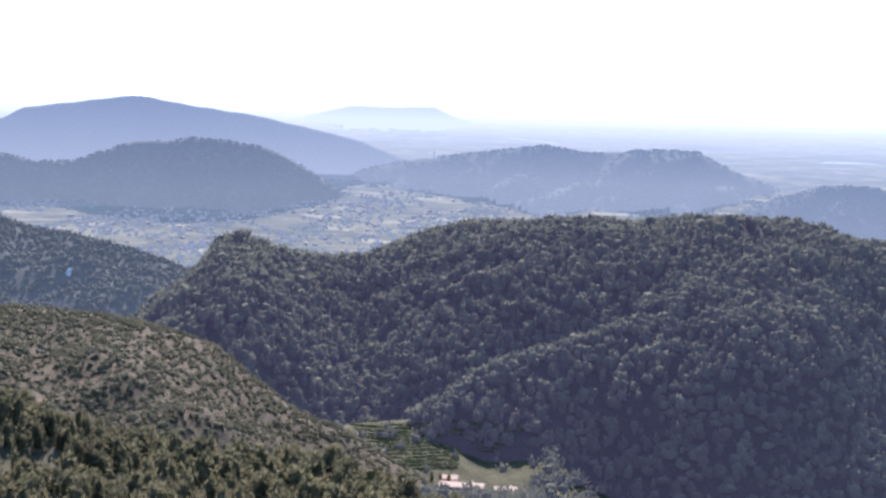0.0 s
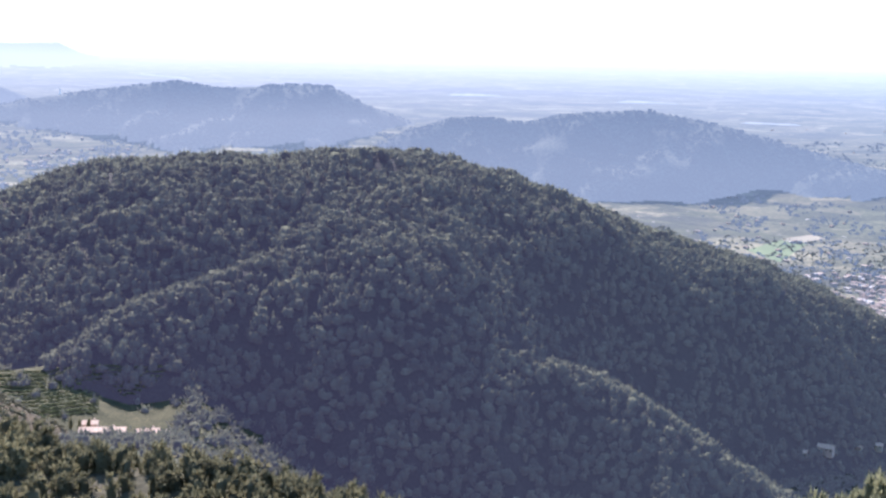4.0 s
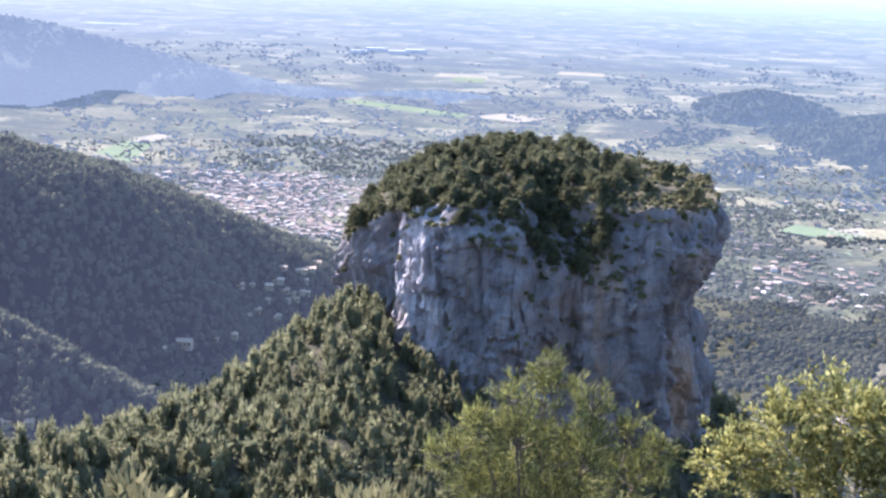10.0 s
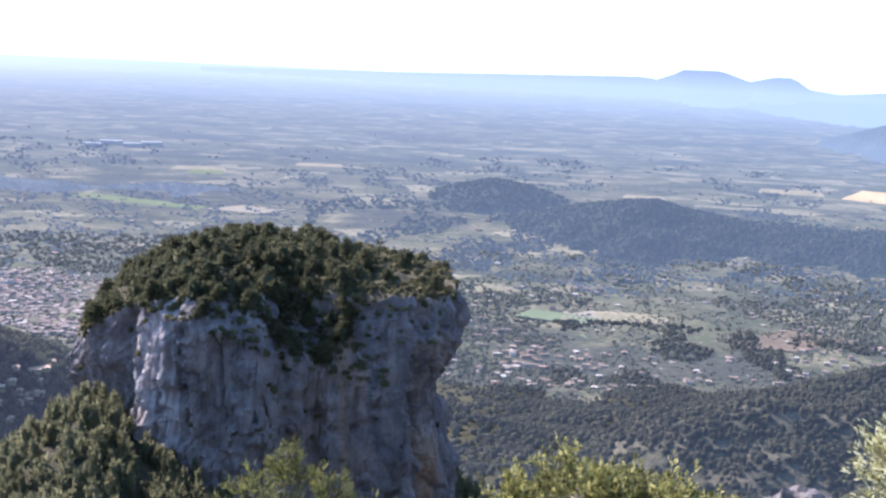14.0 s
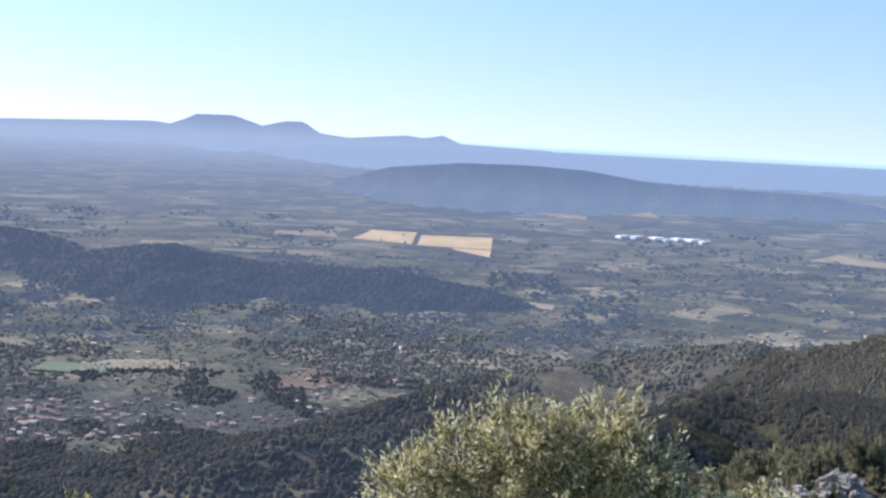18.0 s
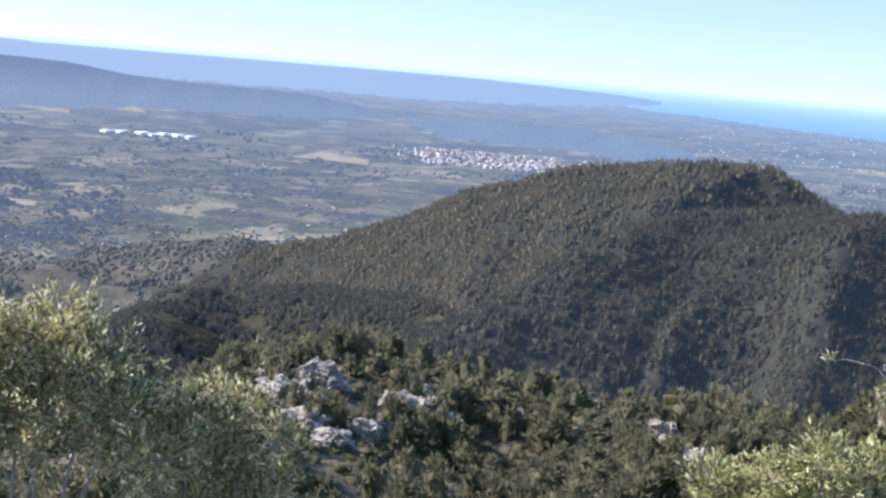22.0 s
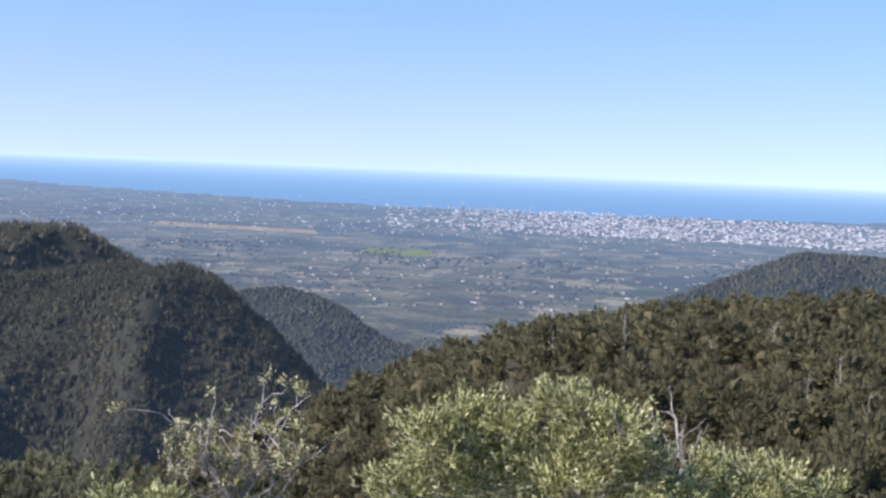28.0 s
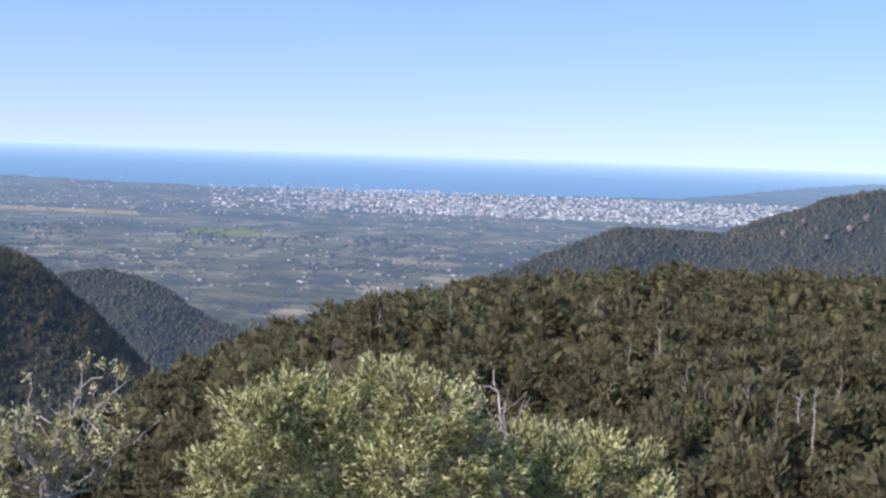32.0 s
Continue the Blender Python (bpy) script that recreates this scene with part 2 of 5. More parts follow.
    "hill_far_b": dict(crest=[(-24, -1.7, 4000), (-16.8, -1.73, 4000), (-16, -1.3, 4000), (-14.6, -1.1, 4000), (-13.8, -1.0, 4000), (-11.9, -0.73, 4000), (-10, -1.05, 4000), (-7.4, -1.4, 4000), (-5, -1.9, 4000), (-3.3, -2.3, 4000), (-2, -2.8, 4000), (-1.1, -3.2, 4000)],
                       front=2.6, back=0.4, tree=0, spur=14, soft=18),
    "hill_table": dict(crest=[(-5.5, -1.36, 4400), (-3.7, -0.93, 4400), (-2, -0.95, 4400), (-0.5, -0.9, 4400), (0.4, -1.3, 4400), (1.5, -1.55, 4400)],
                       front=0.9, back=0.3, tree=0, spur=6, soft=20),
    "hill_far_c": dict(crest=[(-3.3, -3.4, 3950), (-1.5, -3.0, 3950), (0.3, -2.75, 3950), (3.1, -2.37, 3950), (3.8, -2.25, 3950), (5.5, -2.52, 3950), (7.5, -2.37, 3950), (8.7, -2.3, 3950), (9.7, -2.33, 3950), (10.7, -2.83, 3950), (12.2, -3.42, 3940), (13.3, -3.75, 3930)],
                       front=0.68, back=0.4, tree=0, spur=16, soft=18),
    "hill_far_d": dict(crest=[(12.5, -4.1, 3620), (13.6, -3.75, 3630), (14.5, -3.45, 3640), (16, -3.4, 3650), (17.3, -3.55, 3650), (18.8, -3.2, 3650), (22.1, -2.93, 3650), (23.2, -3.15, 3650), (24.5, -3.35, 3650), (26.3, -3.8, 3640), (28.4, -4.3, 3630), (31, -4.9, 3600), (32.8, -5.3, 3560), (35.9, -5.58, 3540), (39.2, -5.4, 3560), (43.8, -5.62, 3560)],
                       front=0.78, back=0.4, tree=0, spur=16, soft=18),
    "hill_mesa": dict(crest=[(40, -0.9, 4490), (44.8, -0.82, 4490), (50.2, -0.67, 4490), (56.9, -0.48, 4490), (57.5, -0.56, 4490), (58, -0.38, 4490), (58.5, -0.15, 4490), (59.9, -0.13, 4490), (61, -0.48, 4490), (61.9, -0.27, 4490), (62.6, -0.26, 4490), (63.2, -0.66, 4490), (64.3, -0.8, 4490), (66.6, -0.6, 4490), (67.3, -0.68, 4490), (68, -0.54, 4490), (68.7, -0.84, 4490), (72, -0.94, 4490)],
                      front=0.95, back=0.3, tree=0, spur=2, soft=6),
    "dark_ridge": dict(crest=[(63.8, -2.5, 4140), (66, -1.85, 4140), (68.8, -1.57, 4140), (71.4, -1.54, 4140), (73.6, -1.63, 4140), (75.8, -1.93, 4140), (78, -2.05, 4140), (82.4, -2.12, 4140), (84.6, -2.4, 4140), (85.6, -2.8, 4140), (87.8, -2.73, 4050), (90.9, -2.55, 4050), (93, -2.6, 4050), (95.3, -2.8, 4000), (97.4, -3.07, 3970)],
                       front=0.9, back=0.4, tree=0, spur=3, soft=18),
    "dark_ridge_far": dict(crest=[(60, -1.3, 4440), (63, -1.1, 4440), (66, -1.0, 4440), (68.8, -0.9, 4440), (71.4, -0.98, 4440), (76.9, -1.0, 4440), (84.4, -1.0, 4440), (89, -1.02, 4440), (92, -1.1, 4440), (94, -1.17, 4440), (96, -1.26, 4440), (99, -1.5, 4430), (102, -2.0, 4420)],
                           front=0.55, back=0.3, tree=0, spur=1, soft=40),
}
NAMES = list(HILLS)
COAST = [(93, -1.35), (95.8, -1.71), (97.7, -1.74), (100.1, -1.9), (106.7, -2.11), (110, -2.22), (115.4, -2.24), (119.6, -2.3), (126.2, -2.14), (130.6, -2.04), (132.7, -1.79), (134.8, -1.48), (138.2, -1.11), (143, -0.85)]


def plain_z(q):
    """Height of the plain at the drawn distance q: level in truth, seen under the same angle as there."""
    return EYE - q * EYE / np.maximum(unsqueeze(q), 1)


def terrain(az, q):
    """Height and kind (0 ground, 1 valley, 2 summit, 3... hills) at headings and drawn distances."""
    az, q = np.asarray(az, float), np.asarray(q, float)
    x, y = q * np.sin(np.radians(az)), q * np.cos(np.radians(az))
    z = plain_z(q) + np.where(q < 3000, 3 * rough(x, y, 420, 1), 0)
    kind = np.zeros(z.shape, int)
    # valley that falls from under the near hills to the town
    lo = np.interp(q, [300, 500, 700, 1000, 1500, 2000, 2400], [330, 330, 305, 250, 150, 60, -20])
    hi = np.interp(q, [300, 500, 700, 1000, 1500, 2000, 2400], [260, 255, 235, 190, 115, 50, -20])
    k = np.clip((az - 4) / 8, 0, 1)
    v = lo * (1 - k) + hi * k + 3 * rough(x, y, 160, 2)
    v = v - 0.5 * q * np.radians(np.maximum(np.maximum(az - 40, -45 - az), 0))
    kind = np.where(v > z, 1, kind)
    z = np.maximum(z, v)
    # foothills below the viewpoint, out over the plain
    w = EYE - 150 - 0.16 * q - 0.25 * q * np.radians(np.maximum(44 - az, 0)) + 10 * rough(x, y, 300, 3)
    kind = np.where(w > z, 1, kind)
    z = np.maximum(z, w)
    s = EYE - 1.7 - 0.44 * np.maximum(q - 1.3, 0) + 0.35 * rough(x, y, 5, 4) * np.clip(q / 6 - 0.6, 0, 1)
    kind = np.where(s > z, 2, kind)
    z = np.maximum(z, s)
    for i, name in enumerate(NAMES):
        h = HILLS[name]
        c = np.array(h["crest"])
        el, d = np.interp(az, c[:, 0], c[:, 1]), np.interp(az, c[:, 0], c[:, 2])
        top = EYE + d * np.tan(np.radians(el)) - h["tree"]
        far = q - d
        soft = h["soft"]
        fall = np.where(far < 0, h["front"], h["back"]) * (np.sqrt(far * far + soft * soft) - soft)
        side = q * np.radians(np.maximum(np.maximum(c[0, 0] - az, az - c[-1, 0]), 0))
        k = np.clip(-far / (4 * min(soft, 30)), 0, 1)
        t = top - fall - 0.6 * side + h["spur"] * k * rough(x, y, 12 * h["spur"] + 30, 20 + i) + 0.06 * h["spur"] * rough(x, y, 40, 50 + i)
        for a0, a1, wide, high in h.get("ribs", ()):
            t = t + high * np.clip((-far - h.get("rib_start", 25)) / 90, 0, 1) * np.exp(-((az - a0 + (a1 - a0) * np.minimum(far, 0) / 200) / wide) ** 2)
        for a0, a1, f0, lean, drop, wide in h.get("cliffs", ()):
            line = np.minimum(f0 + lean * (az - a0), -14)
            t = t - drop * np.clip((line - far) / wide, 0, 1) * np.clip((az - a0) / 0.8, 0, 1) * np.clip((a1 - az) / 0.8, 0, 1) * np.exp(-np.maximum(line - far, 0) / 90)
        kind = np.where(t > z, 3 + i, kind)
        z = np.maximum(z, t)
    return z, kind


def spot(az, q, up=0.0):
    z, _ = terrain(np.array([az]), np.array([q]))
    return Vector((q * math.sin(radians(az)), q * math.cos(radians(az)), float(z[0]) + up))


AZ = np.concatenate([np.arange(-30, 150, 0.25), np.arange(150, 330.1, 3)])
RR = np.concatenate([[0.001], np.linspace(0.8, 60, 30), 60 * 1.0155 ** np.arange(1, 196), np.arange(1235, 3200, 22), np.arange(3200, R_END, 10), [R_END]])
GA, GR = np.meshgrid(AZ, RR)
GZ, GK = terrain(GA, GR)
GX, GY = GR * np.sin(np.radians(GA)), GR * np.cos(np.radians(GA))
GEL = np.degrees(np.arctan2(GZ - EYE, GR))
GSEEN = GEL - np.vstack([np.full((1, len(AZ)), -90), np.maximum.accumulate(GEL, axis=0)[:-1]])


def add_mesh(name, verts, faces, material, uv=None, smooth=False, parent=None):
    """verts (n, 3) and faces (m, 3 or 4) as arrays."""
    me = bpy.data.meshes.new(name)
    verts, faces = np.asarray(verts, np.float32), np.asarray(faces, np.int32)
    k = faces.shape[1]
    me.vertices.add(len(verts))
    me.vertices.foreach_set("co", verts.ravel())
    me.loops.add(faces.size)
    me.loops.foreach_set("vertex_index", faces.ravel())
    me.polygons.add(len(faces))
    me.polygons.foreach_set("loop_start", np.arange(0, faces.size, k, dtype=np.int32))
    if uv is not None:
        layer = me.uv_layers.new(name="UVMap")
        layer.data.foreach_set("uv", np.asarray(uv, np.float32)[faces.ravel()].ravel())
    me.polygons.foreach_set("use_smooth", np.full(len(faces), smooth))
    me.update(calc_edges=True)
    me.materials.append(material)
    ob = new(name, me)
    if parent is not None:
        ob.parent = parent
    return ob


TRUE = unsqueeze(GR) / 1000
GUV = np.stack([TRUE * np.sin(np.radians(GA)), TRUE * np.cos(np.radians(GA))], -1).reshape(-1, 2)
GV = np.stack([GX, GY, GZ], -1).reshape(-1, 3)
nr, na = GR.shape
ii = np.arange(nr * na).reshape(nr, na)
QUADS = np.stack([ii[:-1, :-1], ii[:-1, 1:], ii[1:, 1:], ii[1:, :-1]], -1).reshape(-1, 4)
QK = GK[1:, :-1].ravel()
QA, QR = GA[:-1, :-1].ravel() + 0.12, (GR[:-1, :-1].ravel() + GR[1:, 1:].ravel()) / 2
cst = np.array(COAST)
coast_q = squeeze(EYE / np.tan(np.radians(-np.interp(QA, cst[:, 0], cst[:, 1]))))
WATER = (QK == 0) & (((QR > coast_q) & (QA > 92.5)) | ((QR > 4445) & (QA > 64)))


def terrain_object(name, mask, material, label, category):
    used, inv = np.unique(QUADS[mask], return_inverse=True)
    ob = add_mesh(name, GV[used], inv.reshape(-1, 4)[:, ::-1], material, GUV[used], True)
    return tagged(ob, label, category, kind="structure")


def haze_mix(m, fac, colour):
    """Paints distance haze over a surface by mixing emission over its shader."""
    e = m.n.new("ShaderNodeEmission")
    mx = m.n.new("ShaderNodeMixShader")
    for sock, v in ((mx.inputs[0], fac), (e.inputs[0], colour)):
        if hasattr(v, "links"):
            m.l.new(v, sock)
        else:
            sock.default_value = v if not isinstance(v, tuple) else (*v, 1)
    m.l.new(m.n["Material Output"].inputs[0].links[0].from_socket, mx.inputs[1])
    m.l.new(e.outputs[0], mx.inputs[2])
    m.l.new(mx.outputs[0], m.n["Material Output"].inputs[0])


HAZE_SUN, HAZE_SIDE = (0.135, 0.178, 0.255), (0.108, 0.183, 0.285)  # haze blue, emitted by far surfaces
PALE_HAZE_SUN, PALE_HAZE_SIDE = (0.47, 0.51, 0.57), (0.2, 0.33, 0.44)  # paler painted haze for the last rim


def plain_material():
    m = Mat("plain_fields", 0.95, 0.1)
    uv = m.coord((1, 1, 1), uv=True)
    warp = m.node("ShaderNodeTexNoise", Scale=1.2, Detail=2)
    m.l.new(uv, warp.inputs["Vector"])
    shift = m.n.new("ShaderNodeVectorMath")
    shift.operation = "MULTIPLY_ADD"
    m.l.new(warp.outputs["Color"], shift.inputs[0])
    shift.inputs[1].default_value = (0.5, 0.5, 0)
    m.l.new(uv, shift.inputs[2])

    def cells(scale):
        v = m.node("ShaderNodeTexVoronoi", Scale=scale)
        v.voronoi_dimensions, v.distance = "2D", "CHEBYCHEV"
        m.l.new(shift.outputs[0], v.inputs["Vector"])
        sep = m.n.new("ShaderNodeSeparateColor")
        m.l.new(v.outputs["Color"], sep.inputs[0])
        return sep
    big, small = cells(2.6), cells(8.0)
    fine = cells(19.0)
    stops = [(0.0, (0.036, 0.038, 0.026)), (0.25, (0.07, 0.068, 0.038)), (0.5, (0.104, 0.102, 0.05)), (0.7, (0.16, 0.136, 0.082)), (0.82, (0.2, 0.172, 0.1)), (1.0, (0.41, 0.34, 0.21))]
    fields = m.ramp(small.outputs[0], stops)
    fields = m.mix(0.28, fields, m.ramp(fine.outputs[2], stops))
    broad = m.ramp(big.outputs[1], [(0.0, (0.055, 0.06, 0.036)), (0.45, (0.112, 0.112, 0.057)), (0.75, (0.14, 0.13, 0.075)), (1.0, (0.25, 0.205, 0.12))])
    c = m.mix(0.22, fields, broad)
    woods = m.ramp(m.noise(1.1, 6, 0.7, uv), [(0.53, (0, 0, 0)), (0.58, (0.85, 0.85, 0.85))])
    c = m.mix(woods, c, (0.052, 0.052, 0.04))
    dots = m.ramp(m.noise(70, 3, 0.6, uv), [(0.4, (0.6, 0.64, 0.6)), (0.6, (1.14, 1.12, 1.08))])
    c = m.mix(1.0, c, dots, "MULTIPLY")
    specks = m.ramp(m.noise(38, 1, 0.4, uv), [(0.74, (0, 0, 0)), (0.78, (0.8, 0.8, 0.8))])
    c = m.mix(specks, c, (0.55, 0.5, 0.44))
    m.colour(c)
    # haze painted as emission, thicker and paler with true distance
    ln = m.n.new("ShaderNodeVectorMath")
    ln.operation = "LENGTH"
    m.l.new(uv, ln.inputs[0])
    fac = m.ramp(scaled(m, ln.outputs["Value"], 1 / 40), HAZE_STOPS)
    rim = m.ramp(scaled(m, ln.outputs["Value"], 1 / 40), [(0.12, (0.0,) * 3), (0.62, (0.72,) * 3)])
    haze_mix(m, fac, m.mix(rim, side_haze(m, uv), side_haze(m, uv, PALE_HAZE_SUN, PALE_HAZE_SIDE, (0.88, 0.99))))
    return m.m


def scaled(m, sock, k):
    nd = m.n.new("ShaderNodeMath")
    nd.operation = "MULTIPLY"
    m.l.new(sock, nd.inputs[0])
    nd.inputs[1].default_value = k
    return nd.outputs[0]


def side_haze(m, uv, sunward=None, sideward=None, knee=(0.6, 0.95)):
    """The painted haze's colour: paler under the sun, blue away from it."""
    a_, b_ = sunward or HAZE_SUN, sideward or HAZE_SIDE
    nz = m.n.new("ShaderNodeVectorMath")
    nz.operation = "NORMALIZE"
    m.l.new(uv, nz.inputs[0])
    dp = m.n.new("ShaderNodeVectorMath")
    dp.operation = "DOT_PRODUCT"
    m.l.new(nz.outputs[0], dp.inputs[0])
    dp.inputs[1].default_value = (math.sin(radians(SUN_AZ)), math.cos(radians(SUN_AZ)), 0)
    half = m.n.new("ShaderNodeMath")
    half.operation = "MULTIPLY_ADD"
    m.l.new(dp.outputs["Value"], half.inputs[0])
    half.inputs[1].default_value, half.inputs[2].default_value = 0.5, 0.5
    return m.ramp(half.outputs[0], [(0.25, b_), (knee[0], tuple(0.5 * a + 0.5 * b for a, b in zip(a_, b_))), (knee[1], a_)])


# share of painted haze by true distance, in fortieths of a kilometre
HAZE_STOPS = [(0.05, (0.1,) * 3), (0.1, (0.26,) * 3), (0.2, (0.5,) * 3), (0.4, (0.76,) * 3), (1.0, (0.98,) * 3)]


HILL_HAZE = ((0.165, 0.16, 0.295), (0.22, 0.28, 0.4), (0.95, 0.995))  # violet haze, painted by emission on shaded slopes under the sun


def haze_colour(m, glow=(), pale=0.0, lift=None):
    """The haze colour painted on a far hill. lift: level of its foot and of its crest, and how much paler the foot is.
    """
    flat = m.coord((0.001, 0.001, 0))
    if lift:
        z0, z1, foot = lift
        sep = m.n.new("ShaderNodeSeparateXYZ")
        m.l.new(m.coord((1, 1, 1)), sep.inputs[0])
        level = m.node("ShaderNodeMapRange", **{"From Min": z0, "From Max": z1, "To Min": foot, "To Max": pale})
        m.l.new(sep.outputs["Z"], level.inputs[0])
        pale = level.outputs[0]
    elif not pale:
        return side_haze(m, flat, *glow)
    return m.mix(pale, side_haze(m, flat, *glow), side_haze(m, flat, PALE_HAZE_SUN, PALE_HAZE_SIDE, (0.88, 0.99)))


def hill_material(name, dark, light, patch_scale, far=0.0, pale=0.0, glow=(), lift=None):
    m = Mat(name, 0.95, 0.1)
    a = m.ramp(m.noise(patch_scale, 5), [(0.3, dark), (0.7, light)])
    b = m.ramp(m.noise(patch_scale * 9, 3), [(0.35, (0.6, 0.62, 0.6)), (0.65, (1.2, 1.18, 1.1))] if far < 0.35 else [(0.36, (0.45, 0.47, 0.47)), (0.64, (1.35, 1.32, 1.22))])
    m.colour(m.mix(1.0, a, b, "MULTIPLY"))
    m.bump(m.noise(patch_scale * 9, 3), 0.7, 0.6 / patch_scale * 0.08)
    # the share far is haze, painted over the hill as emission
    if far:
        haze_mix(m, far, haze_colour(m, glow, pale, lift))
    return m.m


def water_material():
    m = Mat("sea_water", 0.35, 0.4)
    m.colour((0.02, 0.06, 0.13))
    uv = m.coord((1, 1, 1), uv=True)
    m.bump(m.noise(6, 3, 0.6, uv), 0.2, 1.0)
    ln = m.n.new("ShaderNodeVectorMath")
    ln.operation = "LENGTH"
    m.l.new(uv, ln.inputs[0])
    # haze over the water painted as emission, paler to the horizon
    haze_mix(m, m.ramp(scaled(m, ln.outputs["Value"], 1 / 40), [(0.2, (0.5,) * 3), (0.9, (0.93,) * 3), (1.0, (0.97,) * 3)]),
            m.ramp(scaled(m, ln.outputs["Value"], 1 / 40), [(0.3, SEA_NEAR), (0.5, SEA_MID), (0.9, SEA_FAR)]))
    return m.m


# colours the sea emits, from water blue to painted haze
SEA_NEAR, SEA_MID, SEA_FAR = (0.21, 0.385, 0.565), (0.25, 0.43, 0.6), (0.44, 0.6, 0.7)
UNDER = hill_material("undergrowth", (0.045, 0.042, 0.026), (0.085, 0.072, 0.05), 0.06)
STONY = hill_material("stony_slope", (0.045, 0.045, 0.028), (0.17, 0.145, 0.11), 0.12)
SCRUB = hill_material("scrub_ground", (0.03, 0.032, 0.021), (0.078, 0.072, 0.047), 0.02)
TERRACE = hill_material("terraced_soil", (0.034, 0.031, 0.022), (0.1, 0.072, 0.047), 0.05)
# where a number follows the patch scale, it is painted haze
BACK_WOODS = hill_material("distant_woods", (0.02, 0.023, 0.016), (0.04, 0.04, 0.028), 0.05, 0.16)
# this floor emits the hill's violet haze
HILL_FLOOR = hill_material("hill_undergrowth", (0.016, 0.017, 0.012), (0.032, 0.03, 0.022), 0.06, 0.06, glow=HILL_HAZE)
VINE_SOIL = hill_material("vineyard_soil", (0.036, 0.038, 0.021), (0.088, 0.078, 0.045), 0.08)
RISE_FLOOR = hill_material("dry_scrub", (0.045, 0.045, 0.028), (0.14, 0.118, 0.08), 0.02, 0.1)
# a little haze is emitted over the cone's floor too
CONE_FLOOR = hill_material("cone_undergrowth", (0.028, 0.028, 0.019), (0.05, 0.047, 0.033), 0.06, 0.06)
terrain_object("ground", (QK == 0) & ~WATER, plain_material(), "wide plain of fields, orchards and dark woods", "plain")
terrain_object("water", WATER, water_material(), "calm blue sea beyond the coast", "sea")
terrain_object("valley_floor", QK == 1, SCRUB, "scrubby foothills and valley floor below the viewpoint", "valley")
terrain_object("summit_ground", QK == 2, STONY, "stony ground falling away below the viewpoint", "ground")
HILL_LABELS = {
    "near_slope": ("stony slope with dark green pines", UNDER), "crag_slope": ("pine-covered slope leading to the crag", UNDER),
    "rocky_shoulder": ("bushy shoulder with pale limestone outcrops", STONY), "near_ridge": ("pine-covered ridge with dry undergrowth", UNDER),
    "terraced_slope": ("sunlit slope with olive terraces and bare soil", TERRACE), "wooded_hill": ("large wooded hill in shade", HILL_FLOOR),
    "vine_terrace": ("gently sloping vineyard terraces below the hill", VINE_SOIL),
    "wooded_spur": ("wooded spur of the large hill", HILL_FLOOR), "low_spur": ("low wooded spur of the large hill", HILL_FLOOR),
    "cone_foot": ("wooded foot of the cone-shaped hill", SCRUB), "scrub_rise": ("dry scrubby rise at the edge of the plain", RISE_FLOOR),
    "side_hill": ("wooded hillside beyond the olive terraces", BACK_WOODS), "cone_hill": ("cone-shaped wooded hill above the plain", CONE_FLOOR),
    "cone_shoulder": ("forested shoulder in front of the cone-shaped hill", CONE_FLOOR), "hillock": ("small wooded hill behind the cone-shaped hill", BACK_WOODS),
    "last_hill": ("long wooded hill with pale rocks", BACK_WOODS)}
# share of haze that each far hill emits
HAZE_SHARE = {"wood_rise": 0.36, "wood_band": 0.3, "hill_far_a": 0.38, "hill_far_b": 0.6, "hill_table": 0.92, "hill_far_c": 0.5,
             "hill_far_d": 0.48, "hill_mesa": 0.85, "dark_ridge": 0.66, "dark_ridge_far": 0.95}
# foot level, crest level, and how much paler the painted haze at the foot
HAZE_FEET = {"hill_far_a": (220, 335, 0.16), "hill_far_b": (260, 440, 0.25), "hill_far_c": (255, 340, 0.2), "hill_far_d": (180, 310, 0.14), "hill_table": (395, 435, 0.4),
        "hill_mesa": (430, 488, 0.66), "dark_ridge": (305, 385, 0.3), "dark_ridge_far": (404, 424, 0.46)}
for i, name in enumerate(NAMES):
    if name in HILL_LABELS:
        label, mat = HILL_LABELS[name]
    else:
        label = {"wood": "low wooded rise on the plain", "hill": "hazy blue hill far away", "dark": "long dark wooded ridge far off"}[name.split("_")[0]]
        dark = name.startswith("wood")
        mat = hill_material("far_woods", (0.02, 0.026, 0.016), (0.045, 0.05, 0.032) if dark else (0.08, 0.08, 0.05), 0.012, HAZE_SHARE[name], {"hill_table": 0.25, "hill_mesa": 0.22, "dark_ridge_far": 0.5, "hill_far_b": 0.0}.get(name, 0.0), lift=HAZE_FEET.get(name))
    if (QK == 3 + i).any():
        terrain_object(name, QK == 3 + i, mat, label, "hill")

# ---- trees ----
def ico(sub):
    bm = bmesh.new()
    bmesh.ops.create_icosphere(bm, subdivisions=sub, radius=1)
    v = np.array([p.co[:] for p in bm.verts])
    f = np.array([[q.index for q in p.verts] for p in bm.faces])
    bm.free()
    return v, f


